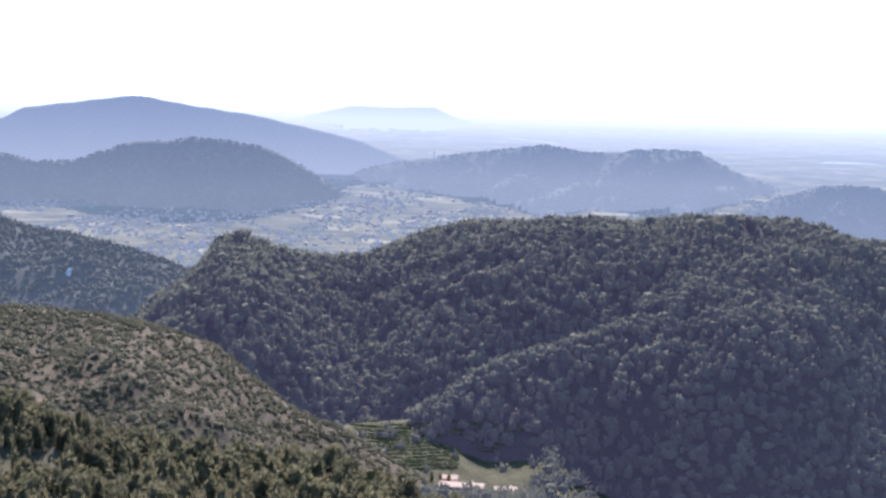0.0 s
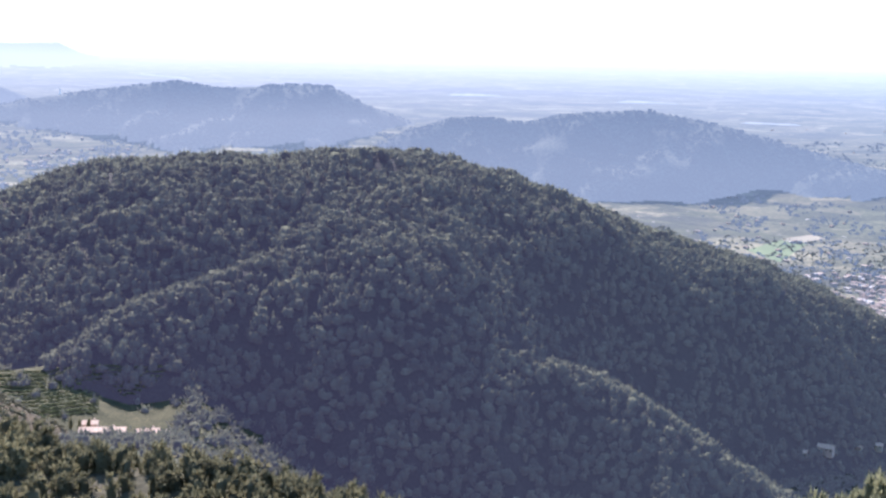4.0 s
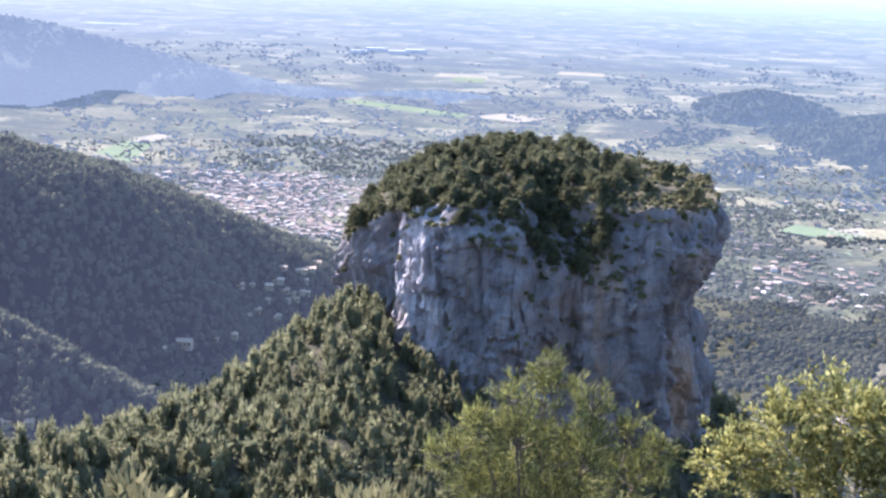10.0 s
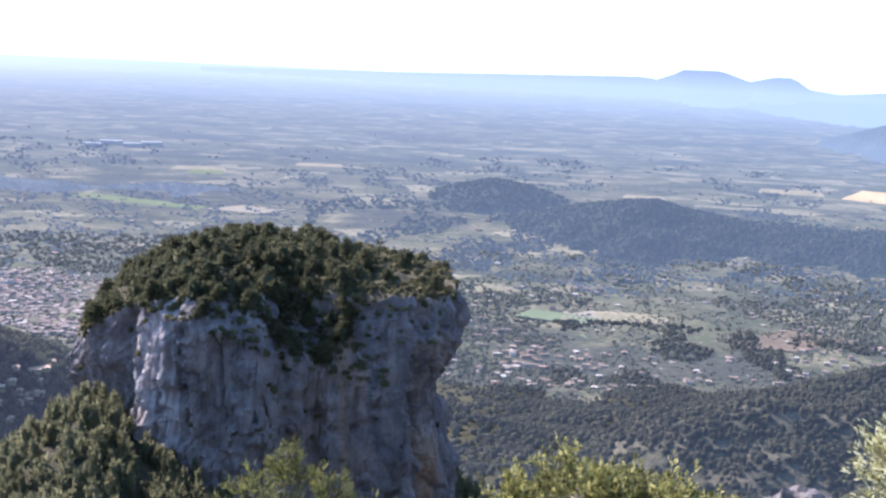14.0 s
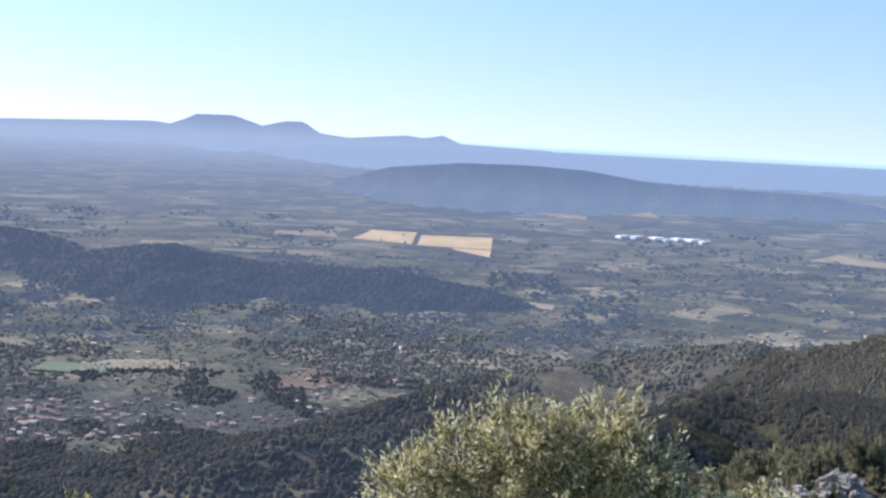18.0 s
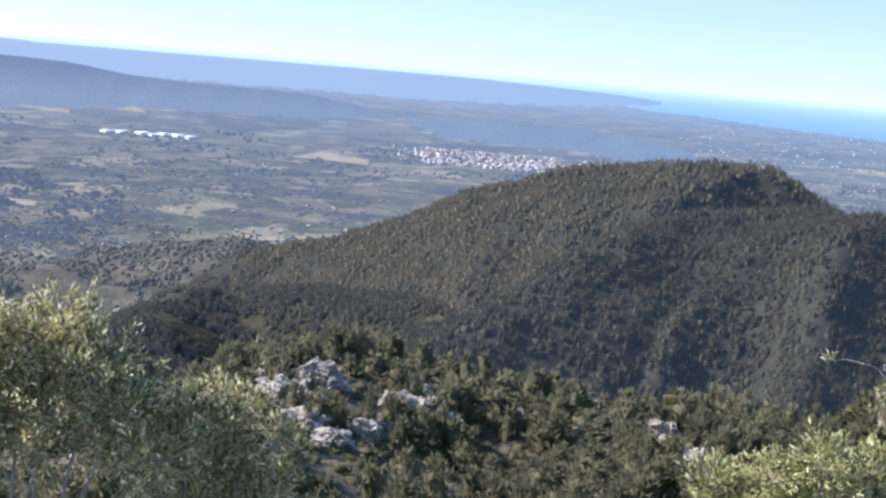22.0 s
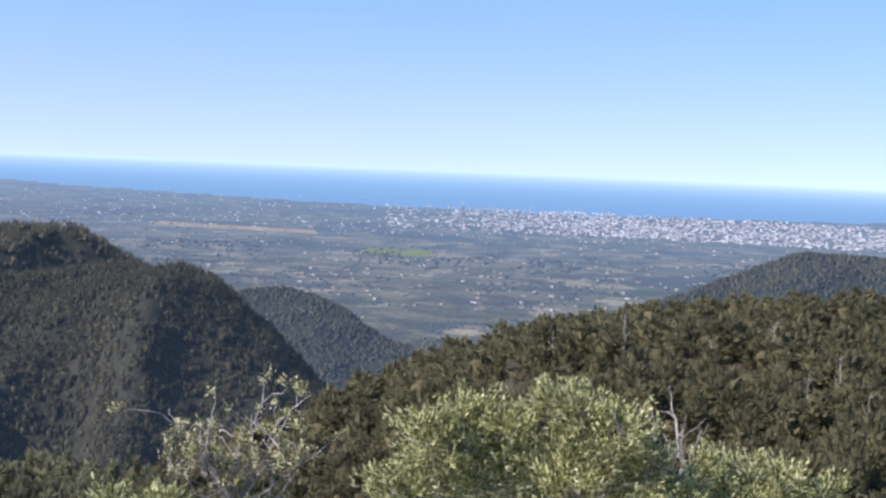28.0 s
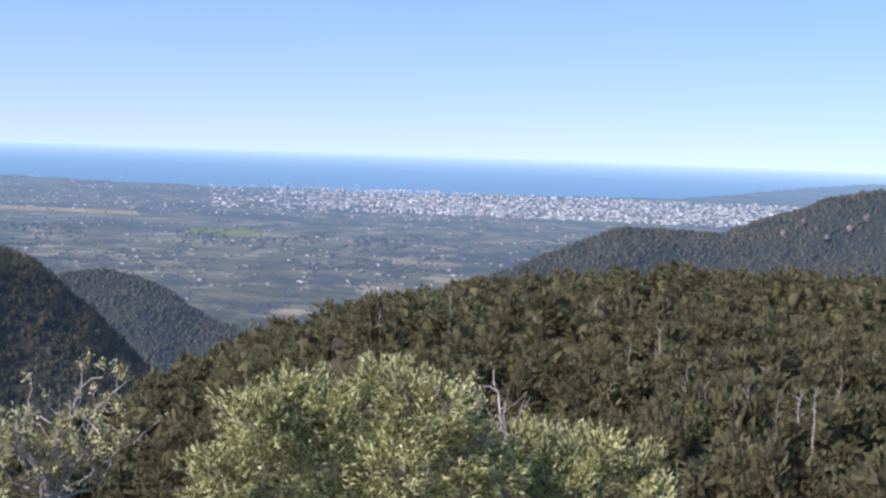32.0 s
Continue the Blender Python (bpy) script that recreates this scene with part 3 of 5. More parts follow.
def dome(sides, rings, low=112):
    """The upper part of a unit ball, open below: directions and triangles."""
    v, f = [(0, 0, 1)], []
    for i in range(1, rings + 1):
        t = radians(low) * i / rings
        for k in range(sides):
            p = 2 * math.pi * (k + 0.5 * (i % 2)) / sides
            v.append((math.sin(t) * math.cos(p), math.sin(t) * math.sin(p), math.cos(t)))
    for k in range(sides):
        f.append((0, 1 + k, 1 + (k + 1) % sides))
    for i in range(rings - 1):
        for k in range(sides):
            a, b = 1 + i * sides + k, 1 + i * sides + (k + 1) % sides
            c, d = a + sides, b + sides
            f += [(a, c, d), (a, d, b)] if i % 2 else [(a, c, b), (b, c, d)]
    return np.array(v, float), np.array(f)


def crown(seed, tufts, sides=8, rings=3, lobes=3, tuft=0.2, core=0.9, rise=0.5, slim=0.45):
    """A round crown, 1 wide and 1 high, that stands on z = 0: a softly lobed body with leaf tufts standing out of it."""
    g = np.random.default_rng(seed)
    v, f = dome(sides, rings)
    lv = g.normal(size=(lobes + 2, 3))
    lv[:, 2] = np.abs(lv[:, 2])
    lv /= np.linalg.norm(lv, axis=1)[:, None]

    def radius(d):
        return 0.72 + 0.3 * np.max(np.clip(d @ lv.T, 0, 1) ** 5, axis=1)
    body = v * (radius(v) * g.uniform(0.72, 1.2, len(v)) * core)[:, None]
    d = g.normal(size=(tufts, 3))
    d[:, 2] = np.abs(d[:, 2]) * 1.1 - 0.25
    d /= np.linalg.norm(d, axis=1)[:, None]
    p = d * (radius(d) * g.uniform(0.8, 1.0, tufts))[:, None]
    a = g.normal(size=(tufts, 3))
    a -= (a * d).sum(1)[:, None] * d * 0.7
    a /= np.linalg.norm(a, axis=1)[:, None]
    up = d + np.array([0, 0, rise])
    up /= np.linalg.norm(up, axis=1)[:, None]
    s = tuft * g.uniform(0.6, 1.3, tufts)[:, None]
    tri = np.stack([p - a * s * slim, p + a * s * slim, p + up * s], 1).reshape(-1, 3)
    v = np.vstack([body, tri])
    f = np.vstack([f, np.arange(tufts * 3).reshape(-1, 3) + len(body)])
    v[:, 2] -= v[:, 2].min()
    return v / [1.7, 1.7, v[:, 2].max()], f


def pine_crown(seed, clumps, tufts, tuft=0.13, low=0.1):
    """A pine's crown, about 1 wide and 1 high: sprays of needle tufts round a leaning axis, with a small dark inside."""
    g = np.random.default_rng(seed)
    lean = g.normal(0, 0.06, 2)
    body, f = crown(seed, 0, 6, 2, 3, core=0.9)
    body = body * [0.55, 0.55, 0.72] + [0, 0, 0.04]
    k = np.arange(clumps) / (clumps - 1)
    a = np.arange(clumps) * 2.4 + g.uniform(-0.6, 0.6, clumps)
    out = 0.27 * (1 - k ** 2) * g.uniform(0.5, 1.25, clumps)
    at = np.stack([out * np.cos(a), out * np.sin(a), low + (0.8 - low) * k + g.uniform(-0.05, 0.05, clumps)], -1)
    wide = g.uniform(0.2, 0.29, clumps) * (1.1 - 0.45 * k)
    pick = g.choice(clumps, tufts, p=wide ** 2 / (wide ** 2).sum())
    d = g.normal(size=(tufts, 3))
    d[:, 2] = np.abs(d[:, 2]) - 0.3
    d /= np.linalg.norm(d, axis=1)[:, None]
    p = at[pick] + d * (wide[pick] * g.uniform(0.45, 1.0, tufts))[:, None] * [1, 1, 0.75]
    way = d + g.normal(size=(tufts, 3)) * 0.45 + [0, 0, 0.75]
    way /= np.linalg.norm(way, axis=1)[:, None]
    side = np.cross(way, g.normal(size=(tufts, 3)))
    side /= np.linalg.norm(side, axis=1)[:, None]
    s = tuft * g.uniform(0.6, 1.4, tufts)[:, None]
    tri = np.stack([p - side * s * 0.3, p + side * s * 0.3, p + way * s], 1).reshape(-1, 3)
    v = np.vstack([body, tri])
    v[:, :2] += lean * v[:, 2:]
    v[:, 2] /= v[:, 2].max()
    return v, np.vstack([f, np.arange(tufts * 3).reshape(-1, 3) + len(body)])


def scatter(kinds, spacing, tol, seed, keep=None, window=None):
    """Places (n, 3) spread over the seen parts of these kinds of ground, about spacing metres apart."""
    g = np.random.default_rng(seed)
    step = np.gradient(RR)[:, None] * (GR * np.radians(np.gradient(AZ))[None, :])
    ok = np.isin(GK, kinds) & (GSEEN > -np.degrees(tol / GR)) & (GA > -24) & (GA < 146) & (GR > 24)
    if window is not None:
        ok &= window(GA, GR)
    n = g.poisson(np.where(ok, step / spacing ** 2, 0))
    i, j = np.nonzero(n)
    i, j = np.repeat(i, n[i, j]), np.repeat(j, n[i, j])
    az = AZ[j] + g.uniform(-0.5, 0.5, len(j)) * np.gradient(AZ)[j]
    q = RR[i] + g.uniform(-0.5, 0.5, len(i)) * np.gradient(RR)[i]
    z, k = terrain(az, q)
    good = np.isin(k, kinds)
    if keep is not None:
        good &= keep(az, q, g)
    az, q, z = az[good], q[good], z[good]
    return np.stack([q * np.sin(np.radians(az)), q * np.cos(np.radians(az)), z], -1)


def plant(name, places, crowns, width, height, material, seed, sink=0.18, spread=0.34):
    """All crowns of one wood as one mesh."""
    g = np.random.default_rng(seed)
    V, F, n = [], [], 0
    pick = g.integers(0, len(crowns), len(places))
    for c, (v, f) in enumerate(crowns):
        p = places[pick == c]
        m = len(p)
        if not m:
            continue
        a = g.uniform(0, 2 * np.pi, m)
        w = width * np.exp(np.clip(g.normal(0, spread, m), -1.4 * spread, 1.2 * spread))
        h = height * np.exp(np.clip(g.normal(0, spread * 0.8, m), -spread, 0.9 * spread))
        x = (v[None, :, 0] * np.cos(a)[:, None] - v[None, :, 1] * np.sin(a)[:, None]) * w[:, None] + p[:, :1]
        y = (v[None, :, 0] * np.sin(a)[:, None] + v[None, :, 1] * np.cos(a)[:, None]) * w[:, None] + p[:, 1:2]
        z = v[None, :, 2] * h[:, None] + p[:, 2:3] - sink * h[:, None]
        V.append(np.stack([x, y, z], -1).reshape(-1, 3))
        F.append((f[None] + (np.arange(m) * len(v))[:, None, None] + n).reshape(-1, 3))
        n += m * len(v)
    return add_mesh(name, np.vstack(V), np.vstack(F), material, None, True)


SMALL = [crown(s, 22, 7, 3, 3, 0.26) for s in range(6)]
TINY = [crown(s + 20, 5, 5, 2, 2, 0.36) for s in range(5)]
NEAR = [pine_crown(s + 80, 11, 400, 0.12) for s in range(6)]
BIG = [pine_crown(s + 40, 8, 170, 0.16) for s in range(6)]
SHRUB = [crown(s + 140, 40, 7, 3, 4, 0.28, 0.72) for s in range(5)]
FINE = [crown(s + 160, 22, 6, 2, 4, 0.42, 0.72, 0.8, 0.3) for s in range(10)]
ROUND = [crown(s + 200, 13, 7, 3, 4, 0.32, 0.86, 0.7, 0.35) for s in range(10)]
DOTS = [crown(s + 180, 7, 5, 2, 3, 0.4, 0.86, 0.6, 0.35) for s in range(6)]
PINE = leaf_material("pine_needles", (0.095, 0.09, 0.056), (0.138, 0.128, 0.078), (0.185, 0.168, 0.104), 0.05, 0.4)
# far mixes emitted violet haze over the hill's needles
PINE_HILL = leaf_material("pine_needles_hill", (0.077, 0.082, 0.056), (0.112, 0.118, 0.077), (0.15, 0.154, 0.098), 0.05, 0.4, far=0.064, glow=HILL_HAZE)
# cone and shoulder needles carry a small share of emitted haze
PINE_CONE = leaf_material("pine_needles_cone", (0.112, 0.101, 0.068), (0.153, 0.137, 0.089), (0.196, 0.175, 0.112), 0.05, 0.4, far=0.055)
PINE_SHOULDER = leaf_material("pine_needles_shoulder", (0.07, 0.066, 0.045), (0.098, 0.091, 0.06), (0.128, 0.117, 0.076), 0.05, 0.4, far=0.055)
# far: painted haze on more distant needles
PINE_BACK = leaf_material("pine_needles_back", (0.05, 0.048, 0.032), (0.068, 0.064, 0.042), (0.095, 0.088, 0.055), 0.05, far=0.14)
PINE_SLOPE = leaf_material("pine_needles_slope", (0.125, 0.127, 0.078), (0.18, 0.178, 0.108), (0.24, 0.232, 0.145), 0.1, 0.5)
PINE_NEAR = leaf_material("pine_needles_near", (0.108, 0.103, 0.059), (0.162, 0.152, 0.085), (0.215, 0.194, 0.112), 0.2, 0.5)
PINE_CRAG = leaf_material("pine_needles_crag", (0.075, 0.078, 0.047), (0.105, 0.106, 0.064), (0.145, 0.142, 0.087), 0.2, 0.45)
OLIVE_FAR = leaf_material("olive_leaves_far", (0.1, 0.094, 0.066), (0.14, 0.13, 0.092), (0.19, 0.175, 0.125), 0.08, 0.3)
# the next three also emit a share of haze
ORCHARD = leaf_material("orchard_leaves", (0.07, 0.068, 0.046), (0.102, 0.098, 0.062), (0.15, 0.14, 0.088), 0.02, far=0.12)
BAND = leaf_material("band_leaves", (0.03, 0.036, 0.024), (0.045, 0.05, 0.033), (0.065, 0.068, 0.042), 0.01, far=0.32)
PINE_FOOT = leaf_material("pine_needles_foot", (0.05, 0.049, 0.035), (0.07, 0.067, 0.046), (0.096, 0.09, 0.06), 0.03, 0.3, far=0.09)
K = {n: 3 + i for i, n in enumerate(NAMES)}


def wood(name, hills, spacing, width, height, label, seed, crowns=SMALL, material=PINE, tol=9, keep=None, window=None):
    places = scatter([K[h] if h in K else h for h in hills], spacing, tol, seed, keep, window)
    ob = plant(name, places, crowns, width, height, material, seed)
    return tagged(ob, label, "forest", kind="stuff")


def patchy(size, cut, seed):
    return lambda az, q, g: rough(q * np.sin(np.radians(az)), q * np.cos(np.radians(az)), size, seed) > cut


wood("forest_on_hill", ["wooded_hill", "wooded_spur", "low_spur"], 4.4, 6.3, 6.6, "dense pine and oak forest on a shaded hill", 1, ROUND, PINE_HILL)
wood("forest_on_side_hill", ["side_hill"], 6.0, 6.4, 6, "pine forest on a hillside", 2, DOTS, PINE_BACK)
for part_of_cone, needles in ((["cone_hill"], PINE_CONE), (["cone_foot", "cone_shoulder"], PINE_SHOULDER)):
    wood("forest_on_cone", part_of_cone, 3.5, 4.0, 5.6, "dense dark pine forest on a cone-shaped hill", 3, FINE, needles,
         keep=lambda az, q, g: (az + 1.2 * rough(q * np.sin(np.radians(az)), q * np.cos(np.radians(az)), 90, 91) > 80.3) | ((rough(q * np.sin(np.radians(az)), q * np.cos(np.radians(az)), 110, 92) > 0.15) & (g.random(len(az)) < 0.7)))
wood("forest_on_hillock", ["hillock", "last_hill"], 4.6, 4.6, 5.0, "pine forest on low hills", 4, DOTS, PINE_BACK)
wood("olive_grove", ["terraced_slope"], 3.1, 3.1, 2.4, "rows of grey-green olive trees on terraces", 5, FINE, OLIVE_FAR, keep=lambda az, q, g: (az < -2.6) | (g.random(len(az)) < 0.5))
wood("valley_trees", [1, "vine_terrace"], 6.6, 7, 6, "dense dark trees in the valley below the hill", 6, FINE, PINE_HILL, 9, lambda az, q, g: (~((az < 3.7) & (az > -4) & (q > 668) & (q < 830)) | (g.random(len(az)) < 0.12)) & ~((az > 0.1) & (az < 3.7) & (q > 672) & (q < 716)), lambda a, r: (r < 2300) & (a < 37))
wood("foothill_woods", [1], 7.6, 8.5, 7.5, "dark woods and scrub on the foothills", 13, DOTS, PINE_FOOT, 9, lambda az, q, g: (rough(q * np.sin(np.radians(az)), q * np.cos(np.radians(az)), 330, 77) > -0.28) | (g.random(len(az)) < 0.12), lambda a, r: (r < 3000) & (a >= 37))
wood("rise_scrub", ["scrub_rise"], 7.2, 7, 4.5, "scattered pines and scrub on a dry rise", 15, DOTS, ORCHARD, 6, patchy(160, -0.5, 81), lambda a, r: a > 69)
wood("rise_forest", ["scrub_rise"], 6.2, 8, 8, "dense dark pine forest below the ploughed fields", 21, DOTS, PINE_FOOT, 8, patchy(300, -0.85, 82), lambda a, r: a <= 70.5)
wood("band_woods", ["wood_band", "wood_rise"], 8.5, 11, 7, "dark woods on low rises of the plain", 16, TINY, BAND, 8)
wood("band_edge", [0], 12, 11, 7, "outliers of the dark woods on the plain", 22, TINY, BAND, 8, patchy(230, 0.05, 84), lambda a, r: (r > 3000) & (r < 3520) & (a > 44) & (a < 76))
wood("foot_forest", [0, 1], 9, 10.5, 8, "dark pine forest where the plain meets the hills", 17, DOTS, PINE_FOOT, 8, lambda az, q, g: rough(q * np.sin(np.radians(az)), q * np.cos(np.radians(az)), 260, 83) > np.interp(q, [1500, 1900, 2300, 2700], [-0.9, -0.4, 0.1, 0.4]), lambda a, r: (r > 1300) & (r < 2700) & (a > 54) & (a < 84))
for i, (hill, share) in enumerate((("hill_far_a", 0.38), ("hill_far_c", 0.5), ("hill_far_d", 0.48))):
    # these leaves emit about the same haze as their hill
    far_leaves = leaf_material("far_hill_leaves", (0.024, 0.028, 0.018), (0.036, 0.04, 0.026), (0.054, 0.058, 0.038), 0.008, far=share, lift=HAZE_FEET[hill])
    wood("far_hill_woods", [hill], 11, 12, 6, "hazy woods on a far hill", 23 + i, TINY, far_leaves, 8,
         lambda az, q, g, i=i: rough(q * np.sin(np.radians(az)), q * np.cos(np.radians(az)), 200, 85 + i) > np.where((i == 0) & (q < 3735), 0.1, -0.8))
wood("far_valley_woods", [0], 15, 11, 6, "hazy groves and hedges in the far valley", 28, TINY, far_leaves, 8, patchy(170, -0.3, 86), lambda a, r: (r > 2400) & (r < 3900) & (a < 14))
wood("near_pines", ["near_slope"], 3.7, 4.6, 5.6, "dark pines on a stony slope", 7, BIG, PINE)
for far_row, crowns in ((False, NEAR), (True, BIG)):
    reach = (lambda a, r: r > 190) if far_row else (lambda a, r: (r > 75) & (r <= 190))
    wood("crag_slope_pines", ["crag_slope"], 3.5, 3.9, 6.8, "slender pines on the slope before the crag", 8, crowns, PINE_SLOPE, window=reach)
    wood("shoulder_pines", ["rocky_shoulder"], 4.7, 4.9, 5.4, "pines and shrubs among limestone rocks", 9, crowns, PINE_SLOPE, window=reach,
         keep=lambda az, q, g: ~((az > 80) & (az < 89.5) & (q < 170)) | (g.random(len(az)) < 0.4))
    wood("ridge_pines", ["near_ridge"], 3.9, 5.6, 5.4, "pines crowding a near ridge", 10, crowns, PINE_NEAR, window=reach)
wood("summit_pines", [2], 4.6, 4.0, 5.4, "pines on the steep ground below the viewpoint", 14, NEAR, PINE_NEAR, 5, window=lambda a, r: (r > 48) & (r < 190) & (((a > 12) & (a < 51)) | ((a > 74) & (a < 142))))
wood("crag_slope_shrubs", ["crag_slope"], 2.9, 3.0, 2.6, "low bushes between the slender pines", 18, SHRUB, PINE_SLOPE, 4, window=lambda a, r: (r > 185) & (r < 262) & (a > 17) & (a < 38))
wood("shoulder_shrubs", ["rocky_shoulder", 2], 3.0, 2.4, 1.5, "low shrubs between limestone rocks", 19, SHRUB, PINE_SLOPE, 3, window=lambda a, r: (r > 55) & (r < 210) & (a > 74) & (a < 107))
wood("ridge_shrubs", ["near_ridge"], 5.0, 3.4, 2.4, "low bushes under the pines of the ridge", 20, SHRUB, PINE_NEAR, 3, window=lambda a, r: (r > 60) & (r < 330))
wood("plain_trees", [0], 12, 6.5, 4.2, "scattered trees, orchards and hedges on the plain", 11, DOTS, ORCHARD, 5, patchy(140, -0.45, 78), lambda a, r: r < 3150)
# far hedges, with much haze painted in as emission
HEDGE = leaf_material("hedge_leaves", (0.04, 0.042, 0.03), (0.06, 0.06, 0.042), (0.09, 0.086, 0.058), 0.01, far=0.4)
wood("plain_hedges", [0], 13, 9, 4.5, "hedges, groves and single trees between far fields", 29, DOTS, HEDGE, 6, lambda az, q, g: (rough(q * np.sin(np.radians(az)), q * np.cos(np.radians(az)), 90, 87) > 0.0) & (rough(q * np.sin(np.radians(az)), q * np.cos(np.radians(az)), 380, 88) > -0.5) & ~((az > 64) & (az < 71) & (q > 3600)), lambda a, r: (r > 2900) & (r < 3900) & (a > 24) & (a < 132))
wood("plain_woods", [0], 11, 9, 7, "dark woods between the fields of the plain", 12, DOTS, ORCHARD, 7, patchy(420, 0.3, 79), lambda a, r: r < 3200)


# ---- things: shared builders ----
def part(name, bm, material, parent, label=""):
    me = bpy.data.meshes.new(name)
    bm.to_mesh(me)
    bm.free()
    me.materials.append(material)
    ob = new(name, me)
    ob.parent = parent
    return tagged(ob, label)


def root(name, at, label, category, group=""):
    ob = new(name)
    ob.location = at
    return tagged(ob, label, category, group)


def at_angle(az, el, d):
    """The point seen from the viewpoint at this heading and angle, d metres out on the level."""
    return Vector((d * math.sin(radians(az)), d * math.cos(radians(az)), EYE + d * math.tan(radians(el))))


def tube(bm, pts, radii, sides=6):
    rings = []
    for i, p in enumerate(pts):
        d = (pts[min(i + 1, len(pts) - 1)] - pts[max(i - 1, 0)]).normalized()
        a = d.orthogonal().normalized()
        b = d.cross(a)
        rings.append([bm.verts.new(p + (a * math.cos(2 * math.pi * k / sides) + b * math.sin(2 * math.pi * k / sides)) * radii[i]) for k in range(sides)])
    for r, s in zip(rings, rings[1:]):
        for k in range(sides):
            bm.faces.new((r[k], r[(k + 1) % sides], s[(k + 1) % sides], s[k]))
    bm.faces.new(rings[-1])


def wander(a, b, n, amount, rnd):
    pts = [a.lerp(b, i / n) for i in range(n + 1)]
    return [p + Vector((rnd.uniform(-1, 1), rnd.uniform(-1, 1), rnd.uniform(-1, 1))) * amount * (0 if i in (0, n) else 1) for i, p in enumerate(pts)]


def bark_material(name, dark, light):
    m = Mat(name, 0.9, 0.1)
    m.colour(m.ramp(m.noise(6, 5), [(0.3, dark), (0.7, light)]))
    return m.bump(m.noise(30, 4), 0.6, 0.02).m


def limestone(name, stain=0.5, pale=1.0, relief=0.9, hue=(1, 1, 1)):
    m = Mat(name, 0.92, 0.15)
    base = m.ramp(m.noise(0.16, 6, 0.65), [(0.3, (0.175 * pale, 0.15 * pale, 0.152 * pale)), (0.5, (0.285 * pale, 0.248 * pale, 0.245 * pale)), (0.72, (0.41 * pale, 0.365 * pale, 0.345 * pale))])
    streak = m.ramp(m.noise(0.5, 4, 0.6, m.coord((1, 1, 0.07))), [(0.34, (0.42, 0.42, 0.44)), (0.48, (0.82, 0.82, 0.82)), (0.66, (1.15, 1.14, 1.12))])
    c = m.mix(0.6, base, streak, "MULTIPLY")
    rust = m.ramp(m.noise(0.07, 4, 0.6, m.coord((1, 1, 0.25))), [(0.52, (0, 0, 0)), (0.7, (stain,) * 3)])
    c = m.mix(rust, c, (0.42, 0.27, 0.17))
    spots = m.ramp(m.noise(1.6, 3), [(0.58, (0, 0, 0)), (0.72, (0.6,) * 3)])
    c = m.mix(spots, c, (0.07, 0.075, 0.05))
    m.colour(m.mix(1.0, c, hue, "MULTIPLY"))
    h = m.noise(0.9, 8, 0.7)
    return m.bump(h, 0.9, relief).m


ROCK = limestone("limestone", 0.2, 0.88)
ROCK_WHITE = limestone("limestone_white", 0.05, 1.7)
ROCK_RUST = limestone("limestone_rust", 0.75, 0.78)
ROCK_NEAR = limestone("limestone_near", 0.3, 1.15, 0.25, (1.0, 1.06, 0.92))
SCRUB_ROCK = hill_material("rocky_scrub", (0.05, 0.045, 0.03), (0.17, 0.14, 0.105), 0.25)
BARK = bark_material("pine_bark", (0.06, 0.045, 0.035), (0.19, 0.155, 0.13))
GREY_BARK = bark_material("grey_bark", (0.2, 0.17, 0.14), (0.5, 0.45, 0.39))


# ---- the crag ----
CRAG_AZ, CRAG_D = 42.9, 338.0
CC = at_angle(CRAG_AZ, 0, CRAG_D)
ER, ET = Vector((math.sin(radians(CRAG_AZ)), math.cos(radians(CRAG_AZ)), 0)), Vector((math.cos(radians(CRAG_AZ)), -math.sin(radians(CRAG_AZ)), 0))


# plan of the cliff's foot: metres to the right of the crag's middle, metres away from the viewpoint
CRAG_PLAN = [(42, 0), (40, 20), (25, 38), (0, 42), (-25, 38), (-40, 20), (-43, 0), (-39, -15), (-29, -23), (-27.5, -29), (-18.5, -40), (-9, -42), (-1.5, -43), (3, -38), (11, -34.5), (19, -35), (30, -35.5), (37, -28), (41.5, -12)]


def crag_rim(phi):
    """Plan radius of the cliff, height of the sloping ledge across its front, height of its upper edge and setback above the ledge."""
    a = np.array([math.atan2(v, u) % (2 * math.pi) for u, v in CRAG_PLAN])
    o = np.argsort(a)
    r = np.interp(phi, a[o], np.hypot(*np.array(CRAG_PLAN, float).T)[o], period=2 * math.pi)
    u, s = r * np.cos(phi), np.sin(phi)
    top = np.interp(u, [-43, -28, -19, 16, 34, 39], [434, 446, 447.5, 447.5, 448.5, 449])
    ledge = np.interp(u, [-43, -28, -19, -8, 1, 16, 25, 33, 38], [434, 445.5, 444.5, 441, 438, 432, 430, 437, 448])
    back = np.interp(u, [-28, 4, 13, 20, 30], [1.6, 1.4, 0.9, 0.5, 0.2])
    top = np.where(s > 0, np.interp(u, [-43, 0, 42], [434, 447, 449]), top)
    top = top + 0.9 * rough(phi * 41, phi * 0, 9, 308) + 0.5 * rough(phi * 41, phi * 0, 3, 309)
    ledge = np.where(s > -0.2, top, np.minimum(ledge, top))
    return r, ledge, top, back


